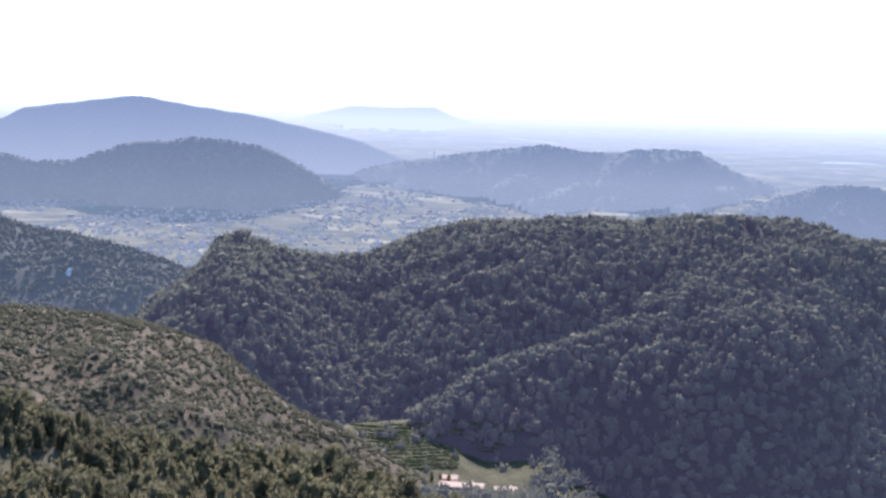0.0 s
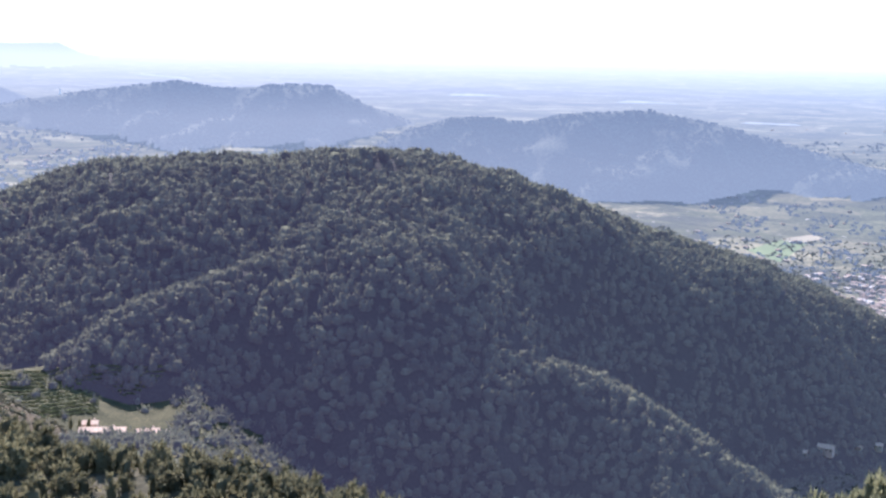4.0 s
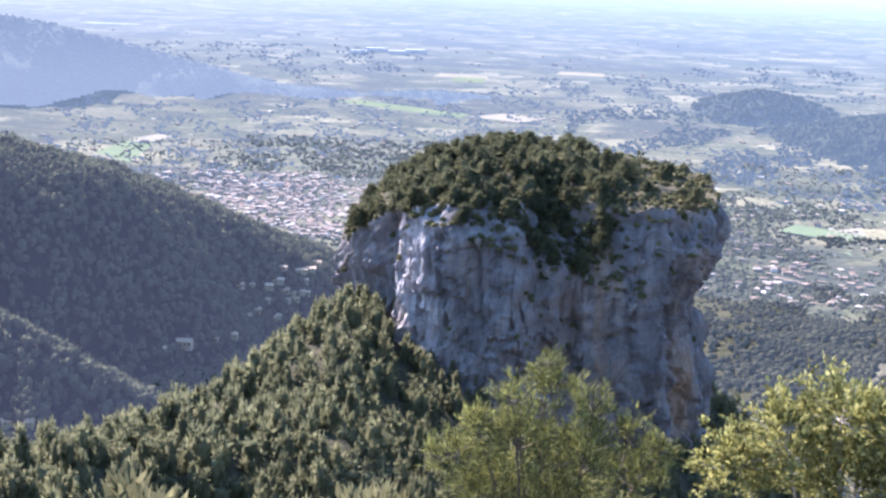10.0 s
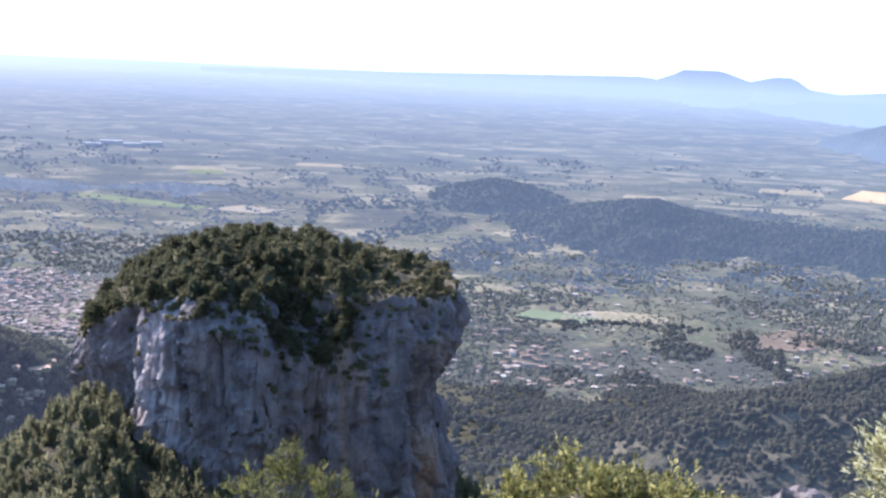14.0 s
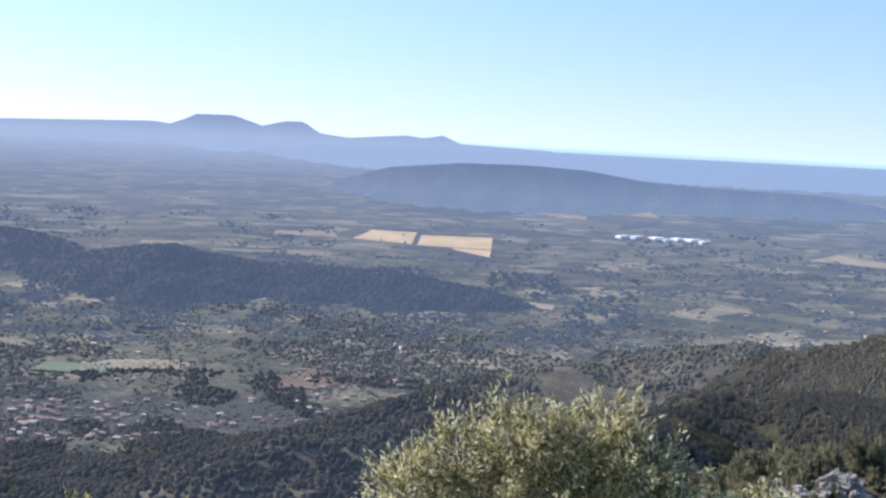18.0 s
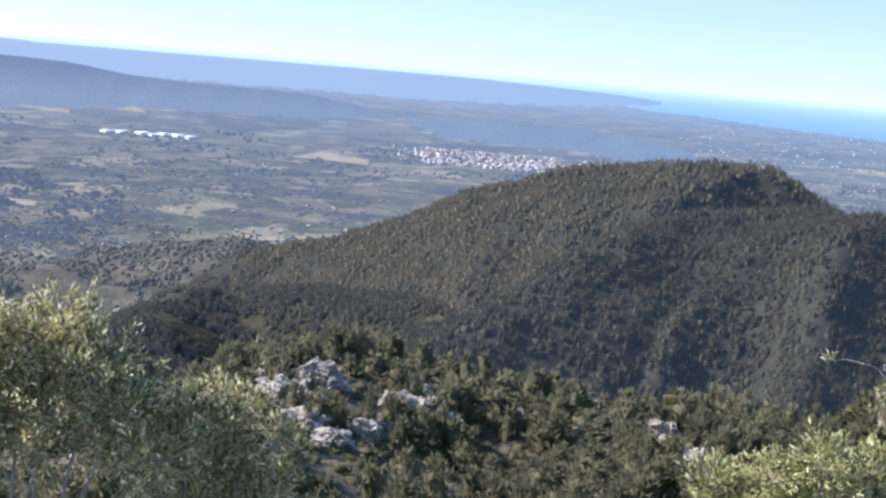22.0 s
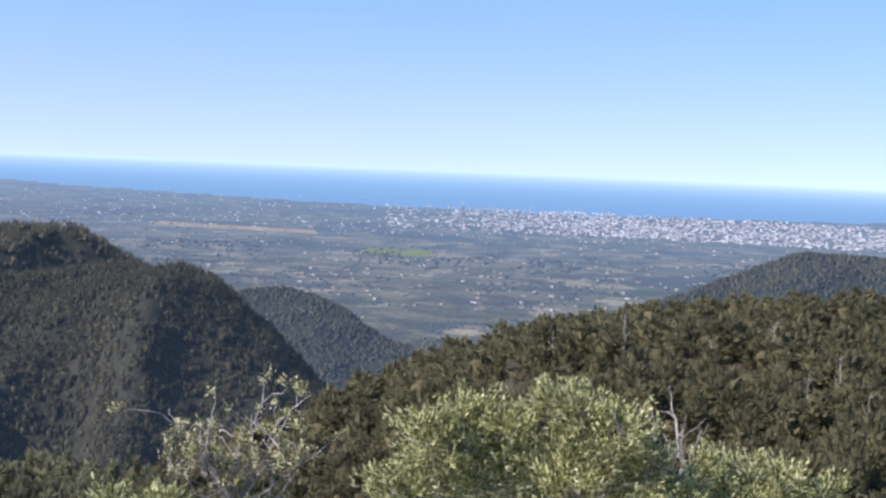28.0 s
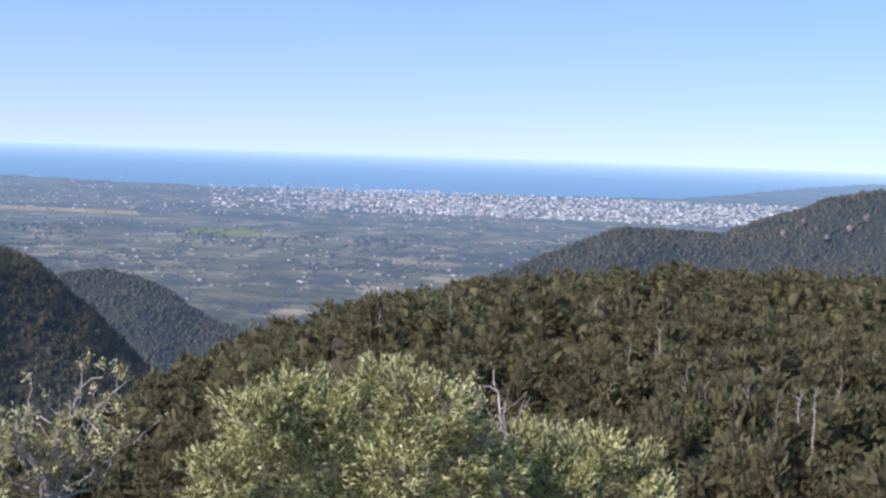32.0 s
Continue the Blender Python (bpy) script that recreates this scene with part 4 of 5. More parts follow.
def crag():
    nphi, nw, ntop = 560, 92, 34
    phi = np.linspace(0, 2 * np.pi, nphi, endpoint=False)
    r, ledge, zr, back = crag_rim(phi)
    c, s = np.cos(phi), np.sin(phi)
    arc = phi * 41
    rows = []
    for i in range(nw):
        k = i / (nw - 1)
        z = 396 + (zr - 396) * k
        drop = zr - z
        bulge = np.where(c > 0.55, (c - 0.55) * 2.2 * (3.2 * np.exp(-((drop - 9) / 5) ** 2) - 4.5 * np.exp(-((drop - 24) / 5) ** 2) - 1.5 * np.clip((drop - 12) / 8, 0, 1)), 0)
        edge = np.clip(drop / 3, 0.1, 1)
        rib = 0.8 * (np.abs(rough(arc, z * 0.2, 13, 301)) - 0.35) + 0.25 * rough(arc, z * 0.2, 4.5, 302)
        lump = 0.7 * rough(arc, z, 15, 303) + 0.4 * rough(arc, z * 0.7, 3.6, 304)
        foot = 0.1 * np.clip(drop - 26, 0, 40)
        rad = r + bulge + foot + edge * (lump - rib) - back * np.maximum(z - ledge, 0)
        rows.append(np.stack([c * rad, s * rad, z + 0.4 * edge * rough(arc, z, 5, 306)], -1))
    rt = np.hypot(rows[-1][:, 0], rows[-1][:, 1])
    for j in range(1, ntop + 1):
        p = 1 - j / ntop
        u, v = c * rt * p, s * rt * p
        z = zr * p ** 3 + (1 - p ** 3) * (453.5 - ((u + 3) / 42) ** 4 * 5 - ((v - 8) / 44) ** 4 * 6)
        rows.append(np.stack([u, v, z + 0.6 * rough(u, v, 7, 307) * (1 if p > 0.02 else 0)], -1))
    P = np.array(rows).reshape(-1, 3)
    # broken blocks, ledges and fissures
    for i in range(nw * nphi):
        x, y, z = P[i]
        k = min(1.0, (zr[i % nphi] - z) / 3)
        if k > 0:
            n = noise.fractal(Vector((x / 7, y / 7, z / 11)), 0.9, 2.1, 5)
            big = noise.cell(Vector((x / 6 + 0.4 * n, y / 6 + 0.4 * n, z / 11 + 0.5 * n)))
            bit = noise.cell(Vector((x / 2.4 + 0.4 * n, y / 2.4, z / 3.6 + 0.4 * n)))
            crack = max(0.0, 0.12 - abs(noise.noise(Vector((x / 5, y / 5, z / 26))))) / 0.12
            grow = 1 + k * (0.024 * n + 0.02 * big + 0.012 * bit - 0.022 * crack)
            P[i, 0] *= grow
            P[i, 1] *= grow
    V = np.stack([CC.x + P[:, 0] * ET.x + P[:, 1] * ER.x, CC.y + P[:, 0] * ET.y + P[:, 1] * ER.y, P[:, 2]], -1)
    n = len(rows)
    idx = np.arange(n * nphi).reshape(n, nphi)
    nxt = np.roll(idx, -1, axis=1)
    F = np.stack([idx[:-1], nxt[:-1], nxt[1:], idx[1:]], -1).reshape(-1, 4)
    base = root("rock_crag", (CC.x, CC.y, 396), "sheer grey limestone crag with pines on its top", "crag")
    wall = F[: (nw - 1) * nphi].reshape(nw - 1, nphi, 4)
    cap = F[(nw - 1) * nphi:]
    u = r * c
    front = s < -0.2
    sides = [("left_wall", front & (u < -28.2), ROCK, "grey fissured cliff beside the pillar"), ("white_pillar", front & (u >= -28.2) & (u < -18.8), ROCK_WHITE, "cliff pillar with white lime streaks"),
             ("front_face", front & (u >= -18.8) & (u < -1), ROCK, "smooth blue-grey cliff face"), ("shaded_recess", front & (u >= -1) & (u < 15), ROCK, "shaded recess with shrubs"),
             ("right_buttress", front & (u >= 15), ROCK_RUST, "overhanging buttress with rusty streaks"), ("back_wall", ~front, ROCK, "")]
    made = []
    for name, pick, mat, label in sides:
        used, inv = np.unique(wall[:, pick].reshape(-1, 4), return_inverse=True)
        made.append(tagged(add_mesh(name, V[used], inv.reshape(-1, 4), mat), label))
    used, inv = np.unique(cap, return_inverse=True)
    made.append(add_mesh("crag_top", V[used], inv.reshape(-1, 4), SCRUB_ROCK, None, True))
    for ob in made:
        ob.parent = base
        ob.matrix_parent_inverse = Matrix.Translation((-CC.x, -CC.y, -396))
    return V[nw * nphi:].reshape(ntop, nphi, 3), V[: nw * nphi].reshape(nw, nphi, 3)


CRAG_TOP, CRAG_WALL = crag()


def pine_tree(seed, material=PINE_NEAR, tall=6.4, wide=4.4, tufts=620):
    """A pine that stands on the origin: a leaning trunk with limbs, a crown of several tufted clumps."""
    rnd = random.Random(seed)
    tree = root("pine_tree", (0, 0, 0), "dark green pine with a bushy rounded crown", "tree", "pines near the crag")
    bm = bmesh.new()
    top = Vector((rnd.uniform(-0.4, 0.4), rnd.uniform(-0.4, 0.4), tall * 0.75))
    tube(bm, wander(Vector((0, 0, -0.6)), top, 4, 0.12, rnd), [0.16, 0.14, 0.11, 0.08, 0.04])
    for i in range(9):
        a = i * 2.4 + rnd.uniform(-0.5, 0.5)
        h = tall * (0.25 + 0.07 * i)
        reach = wide * 0.3 * (1 - (i / 9) ** 2)
        tube(bm, [Vector((top.x * h / tall, top.y * h / tall, h - 0.7)), Vector((math.cos(a) * reach, math.sin(a) * reach, h))], [0.05, 0.02], 4)
    v, f = pine_crown(seed + 300, 13, tufts, 0.12)
    part("trunk", bm, BARK, tree)
    add_mesh("crown", v * [wide, wide, tall * 0.88] + [0, 0, tall * 0.14], f, material, smooth=True, parent=tree)
    return tree


PINES = [pine_tree(s) for s in (1, 2, 3, 4)]
CRAG_PINES = [pine_tree(s, PINE_CRAG, 5.2, 5.4, 620) for s in (5, 6, 7, 8)]


def plant_pines(points, seed, lo=0.8, hi=1.2, kinds=PINES):
    rnd = random.Random(seed)
    free = [k for k in kinds if k.location.length < 1]
    for p in points:
        s = rnd.uniform(lo, hi)
        src = free.pop() if free else None
        m = Matrix.Translation(p) @ Matrix.Rotation(rnd.uniform(0, 6.28), 4, "Z") @ Matrix.Diagonal((s, s, s * rnd.uniform(0.85, 1.15), 1))
        if src:
            src.matrix_basis = m
        else:
            copy_thing(rnd.choice(kinds), Matrix.Translation(p) @ m.to_quaternion().to_matrix().to_4x4()).scale = m.to_scale()


rnd = random.Random(5)
pts, shrubs = [], []

for j in range(0, CRAG_TOP.shape[0], 1):
    for k in range(CRAG_TOP.shape[1]):
        p = Vector(CRAG_TOP[j, k])
        u, v = (p - CC).dot(ET), (p - CC).dot(ER)
        rad = math.hypot(u, v)
        area = max(rad, 0.5) * 2 * math.pi / 520 * 1.25
        wooded = 0.075 if u < 12 else 0.03 if u < 18 else 0.008
        if rnd.random() < area * wooded:
            pts.append(p)
        elif rnd.random() < area * (0.14 if u < 16 else 0.34) + area * 0.5 * (abs(u - 8) < 12 and v < -8):
            shrubs.append(tuple(p))
rnd.shuffle(pts)
_, cl, _, _ = crag_rim(np.linspace(0, 2 * np.pi, CRAG_WALL.shape[1], endpoint=False))
ramp = []
for j in range(20, CRAG_WALL.shape[0]):
    for k in range(CRAG_WALL.shape[1]):
        p = Vector(CRAG_WALL[j, k])
        u = (p - CC).dot(ET)
        if (p - CC).dot(ER) > -8:
            continue
        if p.z > cl[k] - 0.5 and u < 20:
            draw = rnd.random()
            if draw < 0.012 + 0.016 * (abs(u - 8) < 8):
                ramp.append(p)
            elif draw < 0.13:
                shrubs.append(tuple(p))
        elif p.z > cl[k] + 0.5 and rnd.random() < 0.018 or p.z > cl[k] - 1.2 and rnd.random() < 0.03 or (abs(u - 6) < 7 and rnd.random() < 0.012) or rnd.random() < 0.0007:
            shrubs.append(tuple(p))
plant_pines(pts[:150] + ramp[:80], 8, 0.6, 1.05, CRAG_PINES)
tagged(plant("crag_pines", np.array([tuple(p) for p in pts[150:]]), BIG, 4.8, 4.6, PINE_CRAG, 32), "pines crowding the top of the crag", "trees", kind="stuff")
tagged(plant("crag_shrubs", np.array(shrubs), SMALL, 1.7, 1.2, PINE_NEAR, 31), "low shrubs on the crag's stony top", "shrubs", kind="stuff")


# ---- limestone outcrops and boulders ----
def rock(name, at, size, seed, label, group="", material=ROCK_NEAR):
    """A broken outcrop: blocks between joints, sharp edges, a rough skin."""
    v, f = ico(6 if max(size) > 2 else 4)
    off = Vector((seed * 7.1, seed * 3.3, seed * 1.7))
    out = np.empty(len(v))
    for i, p in enumerate(v):
        q = Vector(p) + off
        n = noise.fractal(q * 1.4, 0.9, 2.1, 5)
        tilt = Vector((q.x + 0.35 * q.z, q.y, q.z * 1.6 - 0.3 * q.x))
        blocks = noise.cell(tilt * 2.0 + Vector((n, n, n)) * 0.35)
        bits = noise.cell(tilt * 5.0 + Vector((n, 0, n)) * 0.4)
        out[i] = 1 + 0.2 * n + 0.2 * blocks + 0.07 * bits + 0.03 * noise.noise(q * 11)
    ob = add_mesh(name, v * out[:, None] * np.array(size), f, material)
    ob.location = at
    ob.rotation_euler = (0.2 * math.sin(seed), 0.25 * math.cos(seed), seed)
    return tagged(ob, label, "rock", group)


for i, (az, el, w, h) in enumerate([(82.8, -14.6, 4.5, 2.6), (84.0, -14.1, 3.2, 2.8), (87.3, -14.9, 3.8, 2.4), (88.6, -15.0, 3.0, 2.2), (81.2, -15.5, 3.6, 1.8),
                                    (85.7, -15.7, 2.6, 1.6), (91.5, -14.6, 2.2, 1.4), (94.5, -15.2, 2.4, 1.3), (97.6, -14.6, 2.5, 1.4), (79.2, -14.9, 2.2, 1.3),
                                    (83.4, -15.5, 3.4, 1.8), (84.6, -16.2, 3.0, 1.6), (86.6, -15.6, 2.2, 1.6), (82.2, -13.6, 2.0, 1.2), (99.3, -15.6, 3.0, 2.0), (87.9, -14.2, 2.0, 1.5)]):
    k = np.linspace(60, 200, 141)
    z, _ = terrain(np.full(141, az), k)
    e = np.degrees(np.arctan2(z - EYE, k))
    d = float(k[np.argmin(np.abs(e - el - 0.6))])
    rock("limestone_outcrop", spot(az, d, -0.2), (1.05 * w * d / 178, 0.9 * w * d / 178, 1.3 * h * d / 178), i + 1, "pale grey limestone outcrop among shrubs", "limestone outcrops")
rock("grey_boulder", at_angle(64.0, -17.3, 19), (0.85, 0.7, 0.6), 40, "grey boulder between the shrubs", material=ROCK)


# ---- shrubs close to the viewpoint ----
def leaves(name, lobes, count, size, material, parent, seed, slim=0.3, up=0.5, core=0.62):
    """Leaves on the skin of round lobes (centre, radius), with a sparse dark inside."""
    g = np.random.default_rng(seed)
    c = np.array([tuple(p) for p, _ in lobes])
    rad = np.array([r for _, r in lobes])
    w = rad ** 2
    pick = g.choice(len(lobes), count, p=w / w.sum())
    # leaves sit along twigs that stand out of the lobe
    twigs = max(count // 30, 8)
    tp = g.choice(len(lobes), twigs, p=w / w.sum())
    td = g.normal(size=(twigs, 3))
    td[:, 2] += 0.45
    td /= np.linalg.norm(td, axis=1)[:, None]
    reach = rad[tp] * np.where(g.random(twigs) < 0.2, g.uniform(1.05, 1.4, twigs), g.uniform(0.7, 1.1, twigs))
    curl = td + np.array([0, 0, 0.35])
    t = g.integers(0, twigs, count)
    pick = tp[t]
    f = g.uniform(0.3, 1.0, count) ** 0.75
    d = td[t] * (1 - 0.3 * f[:, None]) + curl[t] * 0.3 * f[:, None]
    p = c[pick] + d * (reach[t] * f)[:, None] + g.normal(size=(count, 3)) * 0.035
    ax = d * 0.7 + g.normal(size=(count, 3)) * 0.5 + np.array([0, 0, up * 0.6])
    ax /= np.linalg.norm(ax, axis=1)[:, None]
    sd = np.cross(ax, g.normal(size=(count, 3)))
    sd /= np.linalg.norm(sd, axis=1)[:, None]
    s = size * g.uniform(0.6, 1.35, count)[:, None]
    bend = np.cross(ax, sd) * s * 0.12
    V = np.stack([p, p + ax * s * 0.5 + sd * s * slim * 0.5 + bend, p + ax * s, p + ax * s * 0.5 - sd * s * slim * 0.5 + bend], 1).reshape(-1, 3)
    F = np.arange(count * 4).reshape(-1, 4)
    ob = add_mesh(name, V - np.array(parent.location)[None], F, material)
    ob.parent = parent
    return ob


def twig_leaves_material(name, top, under, deep):
    m = leaf_material(name, deep, top, under, 1.5, 0.42, gloss=0.4)
    return m


OLIVE = twig_leaves_material("wild_olive_leaves", (0.42, 0.4, 0.18), (0.92, 0.88, 0.62), (0.1, 0.092, 0.045))
YELLOW = twig_leaves_material("yellow_green_leaves", (0.29, 0.275, 0.095), (0.52, 0.48, 0.2), (0.09, 0.085, 0.03))
NEEDLES = twig_leaves_material("young_pine_needles", (0.155, 0.158, 0.055), (0.3, 0.29, 0.1), (0.06, 0.06, 0.022))
SILVER = twig_leaves_material("grey_green_leaves", (0.41, 0.415, 0.165), (0.92, 0.9, 0.55), (0.08, 0.077, 0.035))


def shrub(name, d, lobes, label, material, count, size, seed, slim=0.3, up=0.5, stems=7, bark=GREY_BARK):
    cen = [(at_angle(a, e, d + random.Random(seed + i).uniform(-0.35, 0.35)), r) for i, (a, e, r) in enumerate(lobes)]
    mid = sum((p for p, _ in cen), Vector()) / len(cen)
    az = math.degrees(math.atan2(mid.x, mid.y))
    foot = spot(az, d + 0.3)
    ob = root(name, foot, label, "shrub")
    rnd = random.Random(seed)
    bm = bmesh.new()
    for p, r in cen:
        tube(bm, wander(Vector((rnd.uniform(-0.2, 0.2), rnd.uniform(-0.2, 0.2), -0.3)), p - foot, 5, 0.12, rnd), [0.055, 0.045, 0.035, 0.025, 0.018, 0.01], 5)
        for _ in range(stems):
            q = p - foot + Vector((rnd.gauss(0, 1), rnd.gauss(0, 1), abs(rnd.gauss(0, 1)))).normalized() * r * rnd.uniform(0.8, 1.15)
            tube(bm, wander(p - foot, q, 3, 0.05, rnd), [0.014, 0.011, 0.008, 0.004], 4)
    part("branch_work", bm, bark, ob)
    leaves("foliage", cen, count, size, material, ob, seed, slim, up)
    return ob


shrub("olive_shrub", 16, [(67.4, -14.4, 0.6), (69.3, -13.0, 0.6), (71.1, -12.0, 0.48), (73, -12.3, 0.55), (74.8, -11.9, 0.5), (76.3, -12.9, 0.45), (77.2, -14.3, 0.45), (71.5, -14.7, 0.9), (74.5, -14.8, 0.9), (69, -15.5, 0.7)],
      "wild olive shrub with small glossy sunlit leaves", OLIVE, 26000, 0.085, 61)
shrub("small_olive_shrub", 16, [(80.9, -13.75, 0.27), (79.7, -14.3, 0.33), (82.2, -14.2, 0.28), (81, -15.2, 0.45), (83.2, -15.3, 0.3), (78.6, -16.2, 0.6), (80.6, -16.8, 0.6), (82.6, -16.8, 0.5), (80.2, -18.6, 0.7), (82.8, -18.4, 0.6)],
      "small wild olive shrub with pale tips", OLIVE, 15000, 0.08, 62)
shrub("yellow_green_shrub", 17, [(51.5, -18.6, 0.5), (53.2, -17.4, 0.55), (55.2, -16.5, 0.5), (57, -16.7, 0.5), (58.6, -16.9, 0.5), (60.3, -17.6, 0.5), (62, -18.4, 0.45), (56, -19, 0.9), (59, -19, 0.8)],
      "dense yellow-green evergreen shrub in sunlight", YELLOW, 24000, 0.075, 63, 0.55)
shrub("young_pine", 17, [(43.9, -15.5, 0.17), (44.25, -16.4, 0.28), (42.6, -16.9, 0.3), (41.3, -17.9, 0.3), (45.8, -17.1, 0.3), (47.3, -18.0, 0.26), (48.5, -18.3, 0.2), (40.2, -19.2, 0.36), (43, -18.6, 0.5), (45.5, -19, 0.5), (47.5, -19.6, 0.42), (42, -20.5, 0.55), (44.5, -21, 0.65)],
      "young pine with light green needle tufts", NEEDLES, 17000, 0.10, 64, 0.16, 0.7, bark=BARK)
shrub("grey_green_shrub", 16, [(100.3, -15.4, 0.36), (102.3, -14.8, 0.36), (104, -14.2, 0.36), (105.8, -14.1, 0.34), (103, -16, 0.5)],
      "low grey-green shrub in sunlight", SILVER, 9000, 0.08, 65)
shrub("silver_olive_shrub", 19, [(114.5, -13.2, 0.5), (115.8, -11.3, 0.55), (117.2, -10.3, 0.42), (118.6, -10.5, 0.42), (120.3, -9.7, 0.46), (121.5, -10, 0.42), (122.9, -10.4, 0.46), (123.9, -11.6, 0.42), (118, -12.6, 0.85), (121.5, -12.8, 0.85), (125, -12.6, 0.4)],
      "rounded olive shrub with silvery green leaves", SILVER, 30000, 0.085, 66)
shrub("low_olive_shrub", 20, [(126.2, -11.7, 0.38), (127.5, -11.7, 0.34), (128.8, -11.8, 0.38), (130.4, -12.2, 0.34), (131, -13.2, 0.34), (127.6, -13.2, 0.6)],
      "lower olive shrub with silvery green leaves", SILVER, 12000, 0.085, 67)


def bare_shrub(name, d, base, tips, label, seed, forks=5, leaf=0):
    """A shrub of bare limbs: short stems from the ground to a low fork, limbs to the tips, twigs on them."""
    rnd = random.Random(seed)
    a = spot(base[0], d, -0.1)
    ob = root(name, a, label, "shrub")
    fork = at_angle(base[0], base[1], d) - a
    lobes = []
    bm = bmesh.new()
    for _ in range(3):
        tube(bm, wander(Vector((rnd.uniform(-0.2, 0.2), rnd.uniform(-0.2, 0.2), 0)), fork, 5, 0.1, rnd), [0.07, 0.065, 0.06, 0.055, 0.05, 0.04], 6)
    part("stem", bm, GREY_BARK, ob)
    bm = bmesh.new()
    for az, el in tips:
        b = at_angle(az, el, d + rnd.uniform(-0.4, 0.4)) - a
        start = fork + Vector((rnd.uniform(-0.15, 0.15), rnd.uniform(-0.15, 0.15), rnd.uniform(-0.4, 0.1)))
        mid = start.lerp(b, 0.5) + Vector((rnd.gauss(0, 0.12), rnd.gauss(0, 0.12), -0.12))
        pts = wander(start, mid, 4, 0.05, rnd) + wander(mid, b, 4, 0.05, rnd)[1:]
        tube(bm, pts, [0.03, 0.027, 0.024, 0.021, 0.018, 0.015, 0.013, 0.01, 0.006], 5)
        for _ in range(forks):
            i = rnd.randint(2, 8)
            q = pts[i] + Vector((rnd.gauss(0, 0.2), rnd.gauss(0, 0.2), rnd.uniform(0.0, 0.35)))
            tube(bm, wander(pts[i], q, 3, 0.05, rnd), [0.01, 0.009, 0.007, 0.004], 4)
            lobes.append((q + a, 0.1))
    part("limb_work", bm, GREY_BARK, ob)
    if leaf:
        leaves("sparse_leaves", lobes, leaf, 0.06, OLIVE, ob, seed, 0.4)
    return ob


bare_shrub("half_dead_shrub", 20, (108.2, -13.0), [(105.4, -10.2), (106.4, -11.2), (107.3, -10.4), (108.2, -11), (109.2, -8.95), (109.7, -10.6), (110.3, -9.95), (111.1, -11.6), (107, -12.2), (110.6, -12), (105.9, -12.3), (108.8, -10.2), (106.9, -10.9), (109.9, -11.4)],
           "half-dead shrub with bare pale twigs", 71, 9, 4200)
bare_shrub("bare_twigs", 20, (125.2, -12.2), [(123.9, -9.3), (124.6, -8.6), (125.2, -9.4), (125.8, -9.9), (124.9, -10.6)], "thin bare twigs behind the olive shrubs", 72, 5)


# ---- pines one by one, where the slopes come close ----
def near_places(kind, lo, hi, spacing, seed, azlo, azhi):
    p = scatter([K[kind]], spacing, 6, seed, None, lambda a, r: (r > lo) & (r < hi) & (a > azlo) & (a < azhi))
    return [Vector(q) for q in p]


near_list = near_places("crag_slope", 60, 132, 6.5, 101, 18, 50)[:40] + near_places("rocky_shoulder", 60, 122, 6.5, 102, 72, 106)[:50] + near_places("near_ridge", 70, 132, 6.0, 103, 104, 142)[:56]
plant_pines(near_list, 104, 0.65, 1.0)


# ---- buildings ----
def plaster(name, base, far=0.0):
    m = Mat(name, 0.9, 0.2)
    c = m.mix(m.ramp(m.noise(0.5, 5), [(0.35, (0,) * 3), (0.7, (0.35,) * 3)]), base, tuple(0.72 * b for b in base))
    m.colour(c)
    m.bump(m.noise(8, 3), 0.2, 0.02)
    return m


WALL_PINK = plaster("pink_plaster", (0.62, 0.46, 0.36)).m
WALL_PALE = plaster("pale_plaster", (0.5, 0.42, 0.32)).m
tile = Mat("clay_tiles", 0.85, 0.2)
tile.colour(tile.ramp(tile.noise(1.3, 5), [(0.3, (0.45, 0.29, 0.2)), (0.7, (0.68, 0.5, 0.38))]))
wv = tile.node("ShaderNodeTexWave", Scale=3.0, Distortion=0.5)
tile.l.new(tile.coord(), wv.inputs["Vector"])
tile.bump(wv.outputs["Fac"], 0.5, 0.08)
TILE = tile.m
DARK_GLASS = Mat("dark_window", 0.15, 0.6).colour((0.03, 0.035, 0.045)).m


def box(bm, lo, hi):
    v = [bm.verts.new((x, y, z)) for x in (lo[0], hi[0]) for y in (lo[1], hi[1]) for z in (lo[2], hi[2])]
    for f in ((0, 1, 3, 2), (4, 6, 7, 5), (0, 4, 5, 1), (2, 3, 7, 6), (0, 2, 6, 4), (1, 5, 7, 3)):
        bm.faces.new([v[i] for i in f])


def gable(bm, w, d, z, rise, eave=0.4, thick=0.25):
    """A ridged roof along x, as a thick sheet."""
    prof = [(-d / 2 - eave, z - 0.1), (0, z + rise), (d / 2 + eave, z - 0.1), (d / 2 + eave, z - 0.1 - thick), (0, z + rise - thick), (-d / 2 - eave, z - 0.1 - thick)]
    a = [bm.verts.new((-w / 2 - eave, y, q)) for y, q in prof]
    b = [bm.verts.new((w / 2 + eave, y, q)) for y, q in prof]
    for i in range(6):
        j = (i + 1) % 6
        bm.faces.new((a[i], a[j], b[j], b[i]))
    for r in (a, b):
        bm.faces.new((r[0], r[1], r[4], r[5]))
        bm.faces.new((r[1], r[2], r[3], r[4]))


